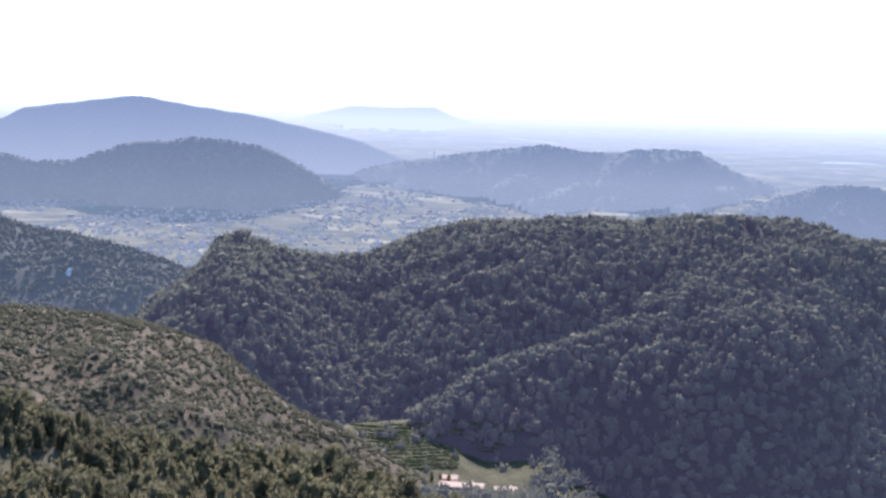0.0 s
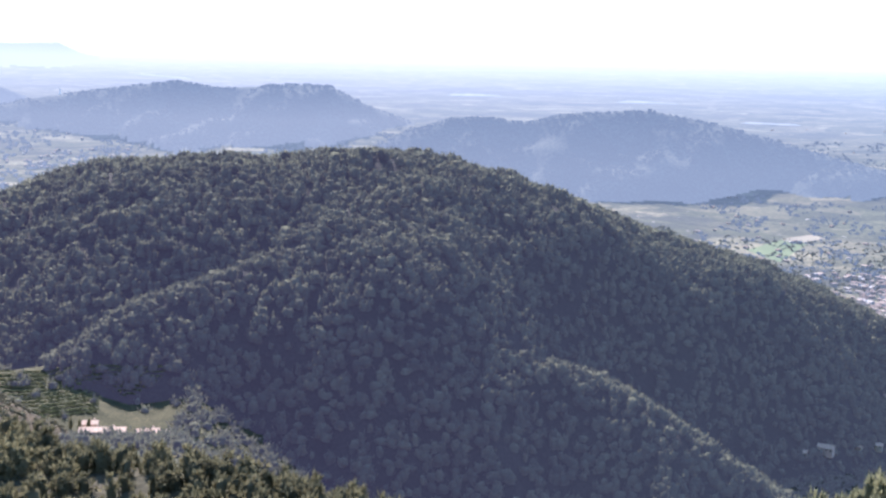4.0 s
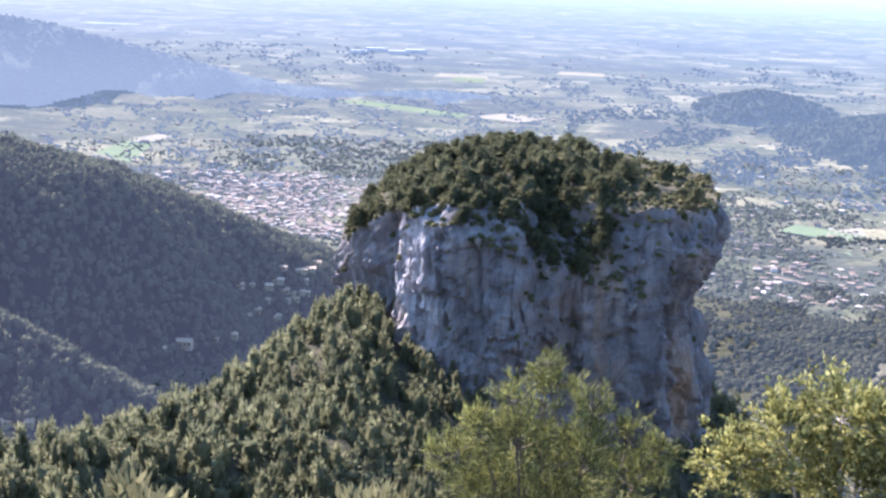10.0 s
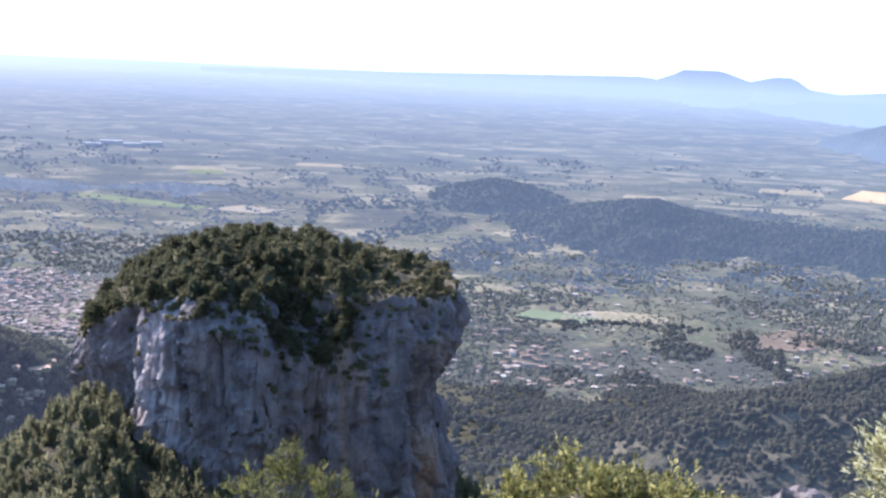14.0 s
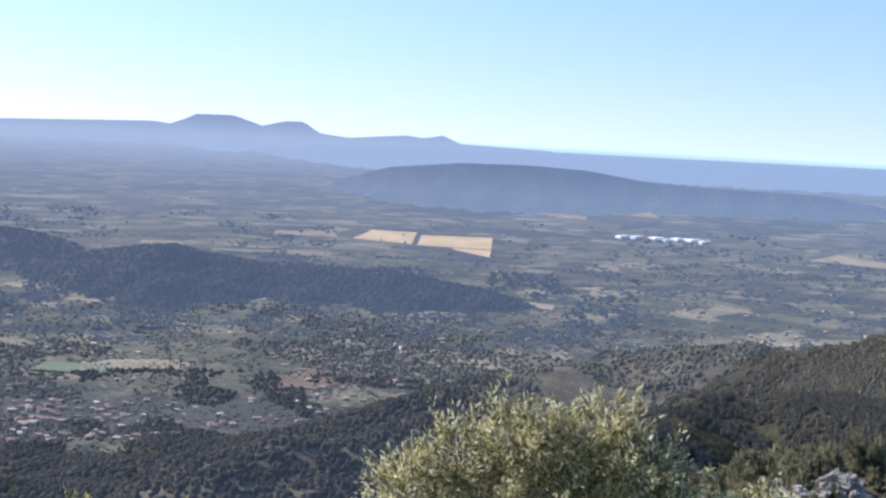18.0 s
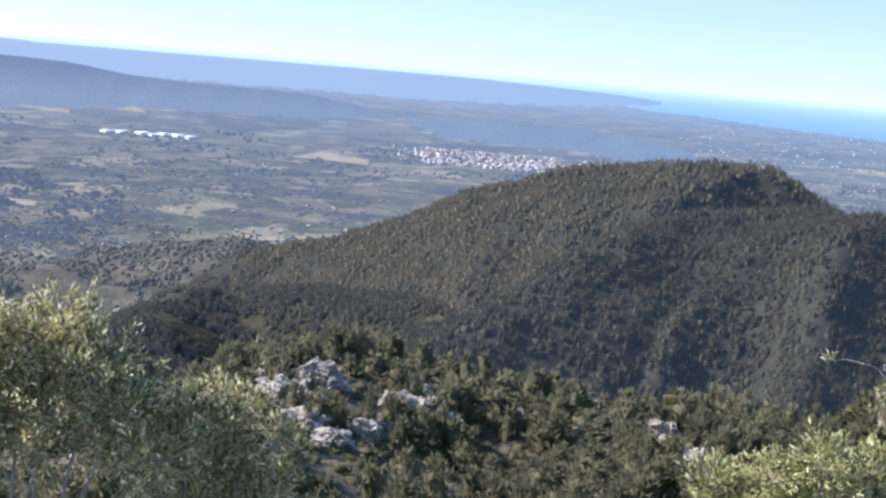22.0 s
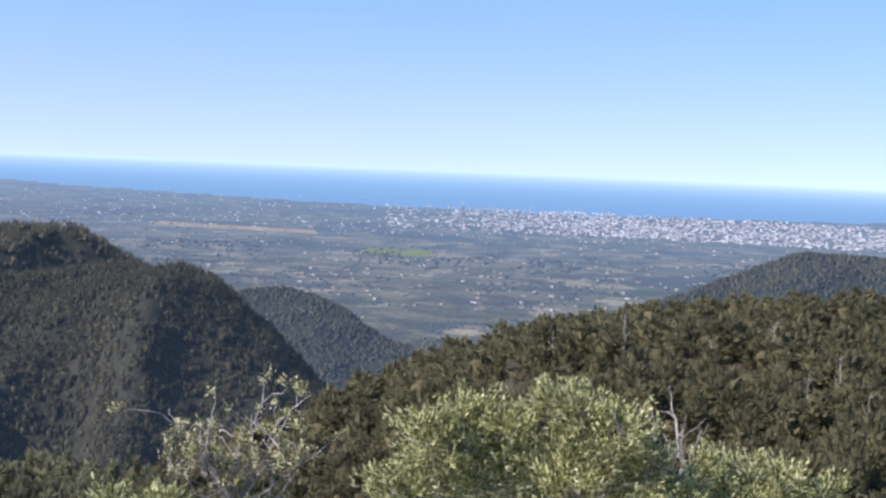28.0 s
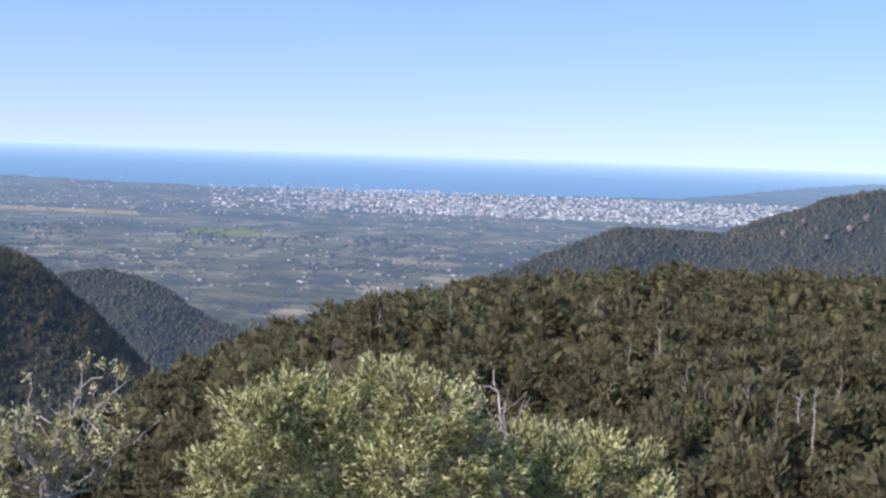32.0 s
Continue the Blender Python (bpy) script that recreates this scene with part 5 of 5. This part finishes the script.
def house(az, q, w, d, h, turn, label, wall=WALL_PALE, group="", rise=1.6, windows=3):
    at = spot(az, q, -0.8)
    ob = root("house", at, label, "house", group)
    ob.rotation_euler = (0, 0, -radians(az + turn))
    bm = bmesh.new()
    box(bm, (-w / 2, -d / 2, -3), (w / 2, d / 2, h))
    va = [bm.verts.new((s * w / 2, t * d / 2, h)) for s in (-1, 1) for t in (-1, 1)]
    for s in (0, 1):
        p = bm.verts.new(((s * 2 - 1) * w / 2, 0, h + rise - 0.3))
        bm.faces.new((va[2 * s], va[2 * s + 1], p))
    part("wall", bm, wall, ob)
    bm = bmesh.new()
    gable(bm, w, d, h, rise)
    roof = part("roof", bm, TILE, ob)
    for i in range(windows):
        x = -w / 2 + (i + 0.5) * w / windows
        win = part("window", window_mesh(x, -d / 2, h * 0.45), DARK_GLASS, ob)
    bm = bmesh.new()
    box(bm, (w * 0.22, d * 0.1, h), (w * 0.22 + 0.7, d * 0.1 + 0.7, h + rise + 0.5))
    part("chimney", bm, wall, roof)
    return ob


def window_mesh(x, y, z):
    bm = bmesh.new()
    box(bm, (x - 0.5, y - 0.03, z), (x + 0.5, y + 0.2, z + 1.3))
    return bm


house(1.02, 690, 21, 8, 3.4, 6, "long farmhouse with pink roof among trees", WALL_PINK, rise=1.3, windows=6)
house(0.55, 705, 7, 6, 6.2, 6, "square pink farm tower behind the farmhouse", WALL_PINK, rise=1.2, windows=2)
house(2.75, 705, 11, 7, 3.2, -4, "low farm building with pale roof", WALL_PINK, rise=1.2)
house(3.35, 700, 6, 4, 2.4, 0, "small pale outbuilding beside the farm", WALL_PALE, rise=0.8, windows=1)
rnd = random.Random(21)


def on_slope(az, el, lo=300, hi=2200):
    """The distance at which the ground is first seen under this angle."""
    j = int(np.argmin(np.abs(AZ - az)))
    e = np.where(RR < lo, -90, np.maximum.accumulate(GEL[:, j]))
    return min(float(np.interp(el, e, RR)), hi)


house(29.35, on_slope(29.35, -15.1) - 4, 16, 8, 4, 12, "large terracotta villa in the woods", WALL_PINK, rise=2.2, windows=5)
house(28.6, on_slope(28.6, -15.3) - 4, 6, 5, 3, 0, "small white annex beside the villa", WALL_PALE, windows=1)
garden = []
for az, el, w in [(31.56, -12.98, 10), (32.0, -13.0, 9), (32.6, -12.9, 14), (33.0, -12.8, 16), (33.3, -13.1, 12), (33.9, -12.55, 16), (34.2, -12.42, 18), (34.05, -12.8, 14), (33.6, -13.2, 9), (33.95, -13.3, 12),
                  (34.15, -13.45, 11), (33.7, -13.6, 10), (33.4, -13.75, 9), (33.05, -14.1, 9), (32.6, -13.4, 9), (32.2, -14.0, 11), (31.9, -14.4, 8), (31.3, -14.9, 12), (30.6, -15.0, 8), (33.2, -12.4, 10), (34.5, -12.2, 14), (32.9, -14.4, 8)]:
    garden += [tuple(spot(az + rnd.uniform(-0.4, 0.4), on_slope(az, el) - rnd.uniform(9, 24))) for _ in range(14)]
    house(az, on_slope(az, el) - 3, w * rnd.uniform(0.85, 1.2), w * 0.7, rnd.choice((1.7, 2.3)), rnd.uniform(-25, 25), "village house with pale walls and tiled roof", rnd.choice((WALL_PINK, WALL_PALE, WALL_PALE)), "village houses", rise=1.3, windows=3)
tagged(plant("village_trees", np.array(garden), FINE, 5.0, 4.4, PINE_HILL, 55), "garden trees between the village houses", "trees", kind="stuff")
for az, el, w in [(17.3, -18.4, 9), (19.5, -18.6, 10), (20.7, -18.35, 8), (22.7, -18.3, 13), (22.0, -18.8, 9), (23.5, -18.4, 8)]:
    house(az, on_slope(az, el + 0.3) - 2, 0.6 * w, w * 0.5, 1.9, rnd.uniform(-30, 30), "small pale house in the valley", WALL_PALE, "valley houses", windows=2)


def far_building_material(name, stops, far):
    m = Mat(name, 0.85, 0.2)
    c = m.ramp(m.random_island(), stops)
    m.colour(m.mix(1.0, c, m.ramp(m.noise(0.3, 3), [(0.3, (0.8,) * 3), (0.7, (1.08,) * 3)]), "MULTIPLY"))
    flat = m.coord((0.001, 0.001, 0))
    # distance haze painted over the buildings as emission
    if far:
        haze_mix(m, far, side_haze(m, flat))
    return m.m


WALLS = [(0.0, (0.24, 0.185, 0.14)), (0.6, (0.36, 0.3, 0.235)), (0.93, (0.42, 0.365, 0.3)), (1.0, (0.66, 0.62, 0.56))]
ROOFS = [(0.0, (0.2, 0.12, 0.085)), (0.5, (0.29, 0.2, 0.15)), (0.85, (0.36, 0.275, 0.21)), (1.0, (0.52, 0.47, 0.42))]


CITY = [(0.0, (0.28, 0.24, 0.21)), (0.5, (0.5, 0.46, 0.42)), (1.0, (0.82, 0.8, 0.76))]


def town(name, spots, size, height, far, label, seed, category="town", flat=0.0, tall=0.0, walls=None, roofs=None):
    """Many houses of one far town: walls and roofs joined, as nobody could count them."""
    g = np.random.default_rng(seed)
    WV, WF, RV, RF = [], [], [], []
    for az, true in spots:
        q = float(squeeze(true))
        k = q / true
        w, d = size * k * g.uniform(0.6, 1.5), size * k * g.uniform(0.5, 1.0)
        h = height * k * g.uniform(0.7, 1.5) * (g.uniform(2, 4) if g.random() < tall else 1)
        a = radians(g.choice([0, 90]) + g.normal(0, 14) + 25)
        z = float(plain_z(q)) if true > 2300 else float(terrain(np.array([az]), np.array([q]))[0][0])
        c, s = math.cos(a), math.sin(a)
        px, py = q * math.sin(radians(az)), q * math.cos(radians(az))
        def put(x, y, zz):
            return (px + x * c - y * s, py + x * s + y * c, z + zz)
        n = len(WV)
        for zz in (-h, h):
            WV += [put(-w / 2, -d / 2, zz), put(w / 2, -d / 2, zz), put(w / 2, d / 2, zz), put(-w / 2, d / 2, zz)]
        WF += [(n + i, n + (i + 1) % 4, n + 4 + (i + 1) % 4, n + 4 + i) for i in range(4)]
        n = len(RV)
        if g.random() < flat:
            RV += [put(-w / 2, -d / 2, h), put(w / 2, -d / 2, h), put(w / 2, d / 2, h + 0.05), put(-w / 2, d / 2, h + 0.05)]
            RF += [(n, n + 1, n + 2, n + 3)]
        else:
            e, rz = 0.3 * k, h * 1.3
            RV += [put(-w / 2 - e, -d / 2 - e, h), put(w / 2 + e, -d / 2 - e, h), put(w / 2 + e, d / 2 + e, h), put(-w / 2 - e, d / 2 + e, h), put(-w / 2 - e, 0, rz), put(w / 2 + e, 0, rz)]
            RF += [(n, n + 1, n + 5, n + 4), (n + 2, n + 3, n + 4, n + 5), (n, n + 4, n + 3, n + 3), (n + 1, n + 2, n + 5, n + 5)]
    RF = [f for f in RF if len(set(f)) == 4]
    ob = tagged(root(name, (0, 0, 0), label, category), kind="stuff")
    add_mesh("walls", WV, WF, far_building_material("town_walls", walls or WALLS, far), parent=ob)
    add_mesh("roofs", RV, RF, far_building_material("town_roofs", roofs or ROOFS, far), parent=ob)
    return ob


def true_at(el):
    return EYE / math.tan(radians(-el))


def spots_in(n, az0, az1, el0, el1, seed, keep=None):
    g = np.random.default_rng(seed)
    out = []
    while len(out) < n:
        az, el = g.uniform(az0, az1), g.uniform(el0, el1)
        if keep is None or keep(az, el, g):
            out.append((az, true_at(el)))
    return out


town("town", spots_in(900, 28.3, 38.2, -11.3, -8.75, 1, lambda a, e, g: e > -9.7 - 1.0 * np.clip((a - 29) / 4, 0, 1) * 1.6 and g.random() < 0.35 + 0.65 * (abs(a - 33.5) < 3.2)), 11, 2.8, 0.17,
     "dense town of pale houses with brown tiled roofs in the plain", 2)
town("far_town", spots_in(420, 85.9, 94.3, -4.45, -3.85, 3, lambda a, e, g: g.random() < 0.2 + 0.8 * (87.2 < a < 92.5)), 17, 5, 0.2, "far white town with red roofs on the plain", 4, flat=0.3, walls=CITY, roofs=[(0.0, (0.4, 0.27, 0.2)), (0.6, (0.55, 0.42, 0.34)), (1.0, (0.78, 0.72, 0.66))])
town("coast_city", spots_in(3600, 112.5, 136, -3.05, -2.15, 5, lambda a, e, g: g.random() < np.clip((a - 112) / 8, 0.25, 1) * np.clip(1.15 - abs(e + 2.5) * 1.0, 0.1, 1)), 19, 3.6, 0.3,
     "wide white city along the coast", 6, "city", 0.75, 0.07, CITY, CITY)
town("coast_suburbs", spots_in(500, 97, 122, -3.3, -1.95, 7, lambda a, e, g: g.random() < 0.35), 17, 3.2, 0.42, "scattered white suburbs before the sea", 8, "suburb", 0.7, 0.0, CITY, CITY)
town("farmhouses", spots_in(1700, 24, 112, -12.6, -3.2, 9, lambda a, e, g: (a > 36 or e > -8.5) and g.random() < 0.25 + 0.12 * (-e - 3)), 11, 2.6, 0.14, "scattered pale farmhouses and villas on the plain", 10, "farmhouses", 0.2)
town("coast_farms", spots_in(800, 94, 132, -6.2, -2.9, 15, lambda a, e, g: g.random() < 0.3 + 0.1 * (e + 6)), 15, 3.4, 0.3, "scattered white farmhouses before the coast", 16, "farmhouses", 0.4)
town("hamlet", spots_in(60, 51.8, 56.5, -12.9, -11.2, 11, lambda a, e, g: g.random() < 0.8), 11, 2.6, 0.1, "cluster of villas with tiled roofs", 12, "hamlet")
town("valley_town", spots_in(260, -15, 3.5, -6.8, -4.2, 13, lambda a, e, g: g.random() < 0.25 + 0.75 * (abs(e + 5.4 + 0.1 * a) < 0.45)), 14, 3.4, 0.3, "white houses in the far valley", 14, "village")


def warehouse(az, el, w, d, h, label, turn=0, skin=None):
    t = true_at(el)
    q = float(squeeze(t))
    k = q / t
    ob = root("warehouse", (q * math.sin(radians(az)), q * math.cos(radians(az)), float(plain_z(q))), label, "warehouse", "white warehouses")
    ob.rotation_euler = (0, 0, -radians(az + turn))
    bm = bmesh.new()
    box(bm, (-w * k / 2, -d * k / 2, -2), (w * k / 2, d * k / 2, h * k))
    part("hall", bm, skin or WHITE_FAR, ob)
    bm = bmesh.new()
    gable(bm, w * k, d * k, h * k, 0.6 * k, 0.3, 0.4)
    part("roof", bm, skin or WHITE_FAR, ob)


# last number: share of emitted haze
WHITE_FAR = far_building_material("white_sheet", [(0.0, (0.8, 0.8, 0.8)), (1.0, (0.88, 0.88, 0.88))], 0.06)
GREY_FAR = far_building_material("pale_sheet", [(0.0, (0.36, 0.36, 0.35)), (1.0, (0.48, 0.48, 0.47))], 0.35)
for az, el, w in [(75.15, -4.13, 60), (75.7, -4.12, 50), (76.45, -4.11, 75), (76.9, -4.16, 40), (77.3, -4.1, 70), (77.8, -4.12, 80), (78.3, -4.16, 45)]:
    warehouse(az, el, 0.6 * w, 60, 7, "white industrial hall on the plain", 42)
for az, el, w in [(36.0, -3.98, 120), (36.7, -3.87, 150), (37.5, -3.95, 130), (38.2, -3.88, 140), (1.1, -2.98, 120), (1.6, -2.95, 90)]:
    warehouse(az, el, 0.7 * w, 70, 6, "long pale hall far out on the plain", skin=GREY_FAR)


# ---- fields that stand out ----
def field_material(name, a, b, far):
    m = Mat(name, 0.95, 0.1)
    m.colour(m.ramp(m.noise(0.02, 5), [(0.3, a), (0.7, b)]))
    # distance haze painted over the plot as emission
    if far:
        haze_mix(m, far, side_haze(m, m.coord((0.001, 0.001, 0))))
    return m.m


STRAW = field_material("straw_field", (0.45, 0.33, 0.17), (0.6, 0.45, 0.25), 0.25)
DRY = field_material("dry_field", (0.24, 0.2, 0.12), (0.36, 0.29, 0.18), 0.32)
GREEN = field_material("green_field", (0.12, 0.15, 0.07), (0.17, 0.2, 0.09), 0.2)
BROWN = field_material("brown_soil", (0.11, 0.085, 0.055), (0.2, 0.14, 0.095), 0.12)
# white for far roofs with their glints painted in, plus emitted haze
WHITE = field_material("white_glints", (0.3, 0.3, 0.28), (0.6, 0.6, 0.58), 0.6)


def field(corners, material, label, lift=0.3):
    """A flat plot on the plain between four corners (heading, angle below the level)."""
    n = 14
    q = [(a, true_at(e)) for a, e in corners]
    V = []
    for i in range(n + 1):
        for j in range(n + 1):
            u, v = i / n, j / n
            pts = [np.array([t * math.sin(radians(a)), t * math.cos(radians(a))]) for a, t in q]
            p = (pts[0] * (1 - u) + pts[1] * u) * (1 - v) + (pts[3] * (1 - u) + pts[2] * u) * v
            true = float(np.hypot(*p))
            d = float(squeeze(true))
            V.append((p[0] / true * d, p[1] / true * d, float(plain_z(d)) + lift + (1.0 if d < 3000 else 0.1)))
    F = [(i * (n + 1) + j, (i + 1) * (n + 1) + j, (i + 1) * (n + 1) + j + 1, i * (n + 1) + j + 1) for i in range(n) for j in range(n)]
    return tagged(add_mesh("field", V, F, material), label, "field", "fields on the plain", "structure")


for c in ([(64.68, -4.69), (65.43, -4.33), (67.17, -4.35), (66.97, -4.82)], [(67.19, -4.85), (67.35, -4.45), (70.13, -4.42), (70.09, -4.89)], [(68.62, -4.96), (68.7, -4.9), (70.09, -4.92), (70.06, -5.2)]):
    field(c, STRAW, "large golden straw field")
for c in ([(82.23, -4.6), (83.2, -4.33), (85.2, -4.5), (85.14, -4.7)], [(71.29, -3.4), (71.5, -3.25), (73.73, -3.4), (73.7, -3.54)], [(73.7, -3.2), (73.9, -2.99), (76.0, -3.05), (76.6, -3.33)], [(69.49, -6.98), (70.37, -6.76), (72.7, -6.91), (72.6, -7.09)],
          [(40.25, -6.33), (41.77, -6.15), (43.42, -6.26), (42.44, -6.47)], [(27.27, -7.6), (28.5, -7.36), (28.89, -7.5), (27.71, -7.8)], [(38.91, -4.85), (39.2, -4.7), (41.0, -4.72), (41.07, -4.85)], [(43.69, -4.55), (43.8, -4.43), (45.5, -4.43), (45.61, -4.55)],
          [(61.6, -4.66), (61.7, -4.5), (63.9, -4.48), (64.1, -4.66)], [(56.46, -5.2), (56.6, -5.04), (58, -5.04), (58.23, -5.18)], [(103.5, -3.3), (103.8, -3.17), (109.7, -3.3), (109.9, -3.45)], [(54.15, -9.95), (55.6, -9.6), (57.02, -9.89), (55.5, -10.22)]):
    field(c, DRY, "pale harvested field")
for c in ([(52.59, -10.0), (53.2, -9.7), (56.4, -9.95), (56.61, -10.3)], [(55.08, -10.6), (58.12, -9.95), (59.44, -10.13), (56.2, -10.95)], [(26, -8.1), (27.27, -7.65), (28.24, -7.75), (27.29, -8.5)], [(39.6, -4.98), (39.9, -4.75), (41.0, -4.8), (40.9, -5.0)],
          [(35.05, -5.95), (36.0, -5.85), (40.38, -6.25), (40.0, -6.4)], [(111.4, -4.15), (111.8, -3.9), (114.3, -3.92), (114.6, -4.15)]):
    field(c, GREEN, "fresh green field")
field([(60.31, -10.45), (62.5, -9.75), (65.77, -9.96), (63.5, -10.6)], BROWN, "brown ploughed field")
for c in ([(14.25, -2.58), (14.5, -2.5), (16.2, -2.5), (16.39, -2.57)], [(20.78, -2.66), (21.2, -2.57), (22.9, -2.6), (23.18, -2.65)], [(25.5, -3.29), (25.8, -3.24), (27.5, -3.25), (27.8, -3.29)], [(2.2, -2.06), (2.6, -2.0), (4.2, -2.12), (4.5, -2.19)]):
    field(c, WHITE, "far white roofs painted as flat glinting strips")


# ---- vineyard terraces beside the farm ----
VINE = leaf_material("vine_leaves", (0.09, 0.095, 0.045), (0.14, 0.145, 0.07), (0.2, 0.195, 0.1), 0.3)
rows_v, g = [], np.random.default_rng(77)
for i in range(13):
    el = -13.2 - 0.14 * i
    for az in np.arange(-3.7 + 0.2 * i, 3.7 - 0.2 * i, 0.05):
        if g.random() < 0.12 or abs(az - 1.6) < 0.7 and i > 7:
            continue
        rows_v.append((az, on_slope(az, el + 0.06 * math.sin(az * 1.3 + 0.4), 640, 900)))
va, vq = np.array(rows_v).T
rows_v = np.stack([vq * np.sin(np.radians(va)), vq * np.cos(np.radians(va)), terrain(va, vq)[0] + 0.2], -1)
terrace = tagged(plant("vine_rows", rows_v, FINE, 1.7, 1.4, VINE, 41, spread=0.3), "rows of green vines on terraces beside the farm", "vineyard", kind="stuff")
for i in range(3):
    a = -0.2 + 0.35 * i
    bm = bmesh.new()
    tree = root("cypress", spot(a, 712 - 6 * i, -0.3), "dark slender cypress beside the farmhouse", "tree", "cypresses at the farm")
    tube(bm, [Vector((0, 0, 0)), Vector((0, 0, 1.5))], [0.25, 0.2])
    part("trunk", bm, BARK, tree)
    v, f = crown(90 + i, 60, 8, 3, 3, 0.25)
    add_mesh("crown", v * [2.2, 2.2, 8] + [0, 0, 0.8], f, PINE, parent=tree)


# ---- small far things ----
WHITE_PAINT = plaster("white_paint", (0.8, 0.79, 0.76)).m
STEEL = Mat("grey_steel", 0.5, 0.4).colour((0.3, 0.31, 0.33)).m


def far_spot(az, el):
    q = float(squeeze(true_at(el)))
    return Vector((q * math.sin(radians(az)), q * math.cos(radians(az)), float(plain_z(q))))


mast = root("lattice_mast", far_spot(52.5, -7.12), "slender grey lattice mast on the plain", "mast")
bm = bmesh.new()
for a in range(3):
    foot = Vector((math.cos(a * 2.09) * 2.2, math.sin(a * 2.09) * 2.2, -1))
    tube(bm, [foot, Vector((0.2 * math.cos(a * 2.09), 0.2 * math.sin(a * 2.09), 42))], [0.35, 0.22], 5)
part("mast_frame", bm, STEEL, mast)
bm = bmesh.new()
for i in range(12):
    z0 = i * 3.4
    r0, r1 = 2.2 * (1 - z0 / 44), 2.2 * (1 - (z0 + 3.4) / 44)
    for a in range(3):
        tube(bm, [Vector((r0 * math.cos(a * 2.09), r0 * math.sin(a * 2.09), z0)), Vector((r1 * math.cos((a + 1) * 2.09), r1 * math.sin((a + 1) * 2.09), z0 + 3.4))], [0.14, 0.14], 4)
part("bracing", bm, STEEL, mast)
tower = root("white_chimney", far_spot(-0.45, -3.0), "tall white chimney far out on the plain", "chimney")
bm = bmesh.new()
tube(bm, [Vector((0, 0, -2)), Vector((0, 0, 26))], [2.2, 1.6], 10)
part("shaft", bm, WHITE_PAINT, tower)
bm = bmesh.new()
tube(bm, [Vector((0, 0, 25)), Vector((0, 0, 27))], [1.9, 1.9], 10)
part("rim", bm, STEEL, tower)
top = spot(100.3, 1028, 0)
hut = root("summit_hut", top, "small pale hut on the cone-shaped hill", "hut")
bm = bmesh.new()
box(bm, (-1.6, -1.3, -1), (1.6, 1.3, 3.6))
part("wall", bm, WHITE_PAINT, hut)
bm = bmesh.new()
gable(bm, 3.2, 2.6, 3.6, 0.7, 0.25)
part("roof", bm, TILE, hut)
rock("white_rock", spot(-14.36, on_slope(-14.36, -7.54, 900, 1600), 1.0), (2.2, 2.2, 5), 55, "tall white rock on the wooded hillside", material=WHITE_PAINT)
for i, (az, el) in enumerate([(137.0, -3.0), (137.6, -2.6), (136.2, -3.4), (134.6, -3.3), (138.4, -2.9), (135.3, -2.9)]):
    rock("pale_crag", spot(az, on_slope(az, el, 900, 1700), 3.5), (2.6 + (i % 3), 2.5, 3 + (i % 2)), 60 + i, "pale rock outcrop on the wooded hill", "rocks on the long hill", ROCK)


# ---- thin pale trees on the near ridge ----
def bare_tree(az, el, tall, seed):
    rnd = random.Random(seed)
    tree = root("bare_tree", spot(az, on_slope(az, el, 60, 330), -0.3), "thin pale leafless tree among pines", "tree", "bare trees on the ridge")
    bm = bmesh.new()
    top = Vector((rnd.uniform(-0.5, 0.5), rnd.uniform(-0.5, 0.5), tall))
    pts = wander(Vector((0, 0, 0)), top, 6, 0.09, rnd)
    tube(bm, pts, [0.1, 0.09, 0.08, 0.065, 0.05, 0.035, 0.015], 5)
    part("trunk", bm, GREY_BARK, tree)
    bm = bmesh.new()
    for i in range(9):
        p = pts[2 + i % 4].lerp(pts[3 + i % 4], rnd.random())
        q = p + Vector((rnd.gauss(0, 0.5), rnd.gauss(0, 0.5), rnd.uniform(0.4, 1.2)))
        tube(bm, wander(p, q, 3, 0.06, rnd), [0.035, 0.028, 0.02, 0.008], 4)
    part("limb_work", bm, GREY_BARK, tree)


for i, (az, el) in enumerate([(130.2, -8.6), (131.4, -11.0), (132.2, -11.2), (132.8, -10.6), (133.6, -11.3), (134.3, -10.4), (134.8, -11.5), (135.6, -10.9), (136.2, -11.4), (136.9, -10.2), (125.3, -8.2), (127.7, -7.6),
                              (122.1, -7.9), (119.4, -8.4), (137.5, -11.0), (133.1, -9.4), (129.1, -9.9)]):
    bare_tree(az, el, 5.6 + 0.9 * math.sin(i * 1.7), 300 + i)
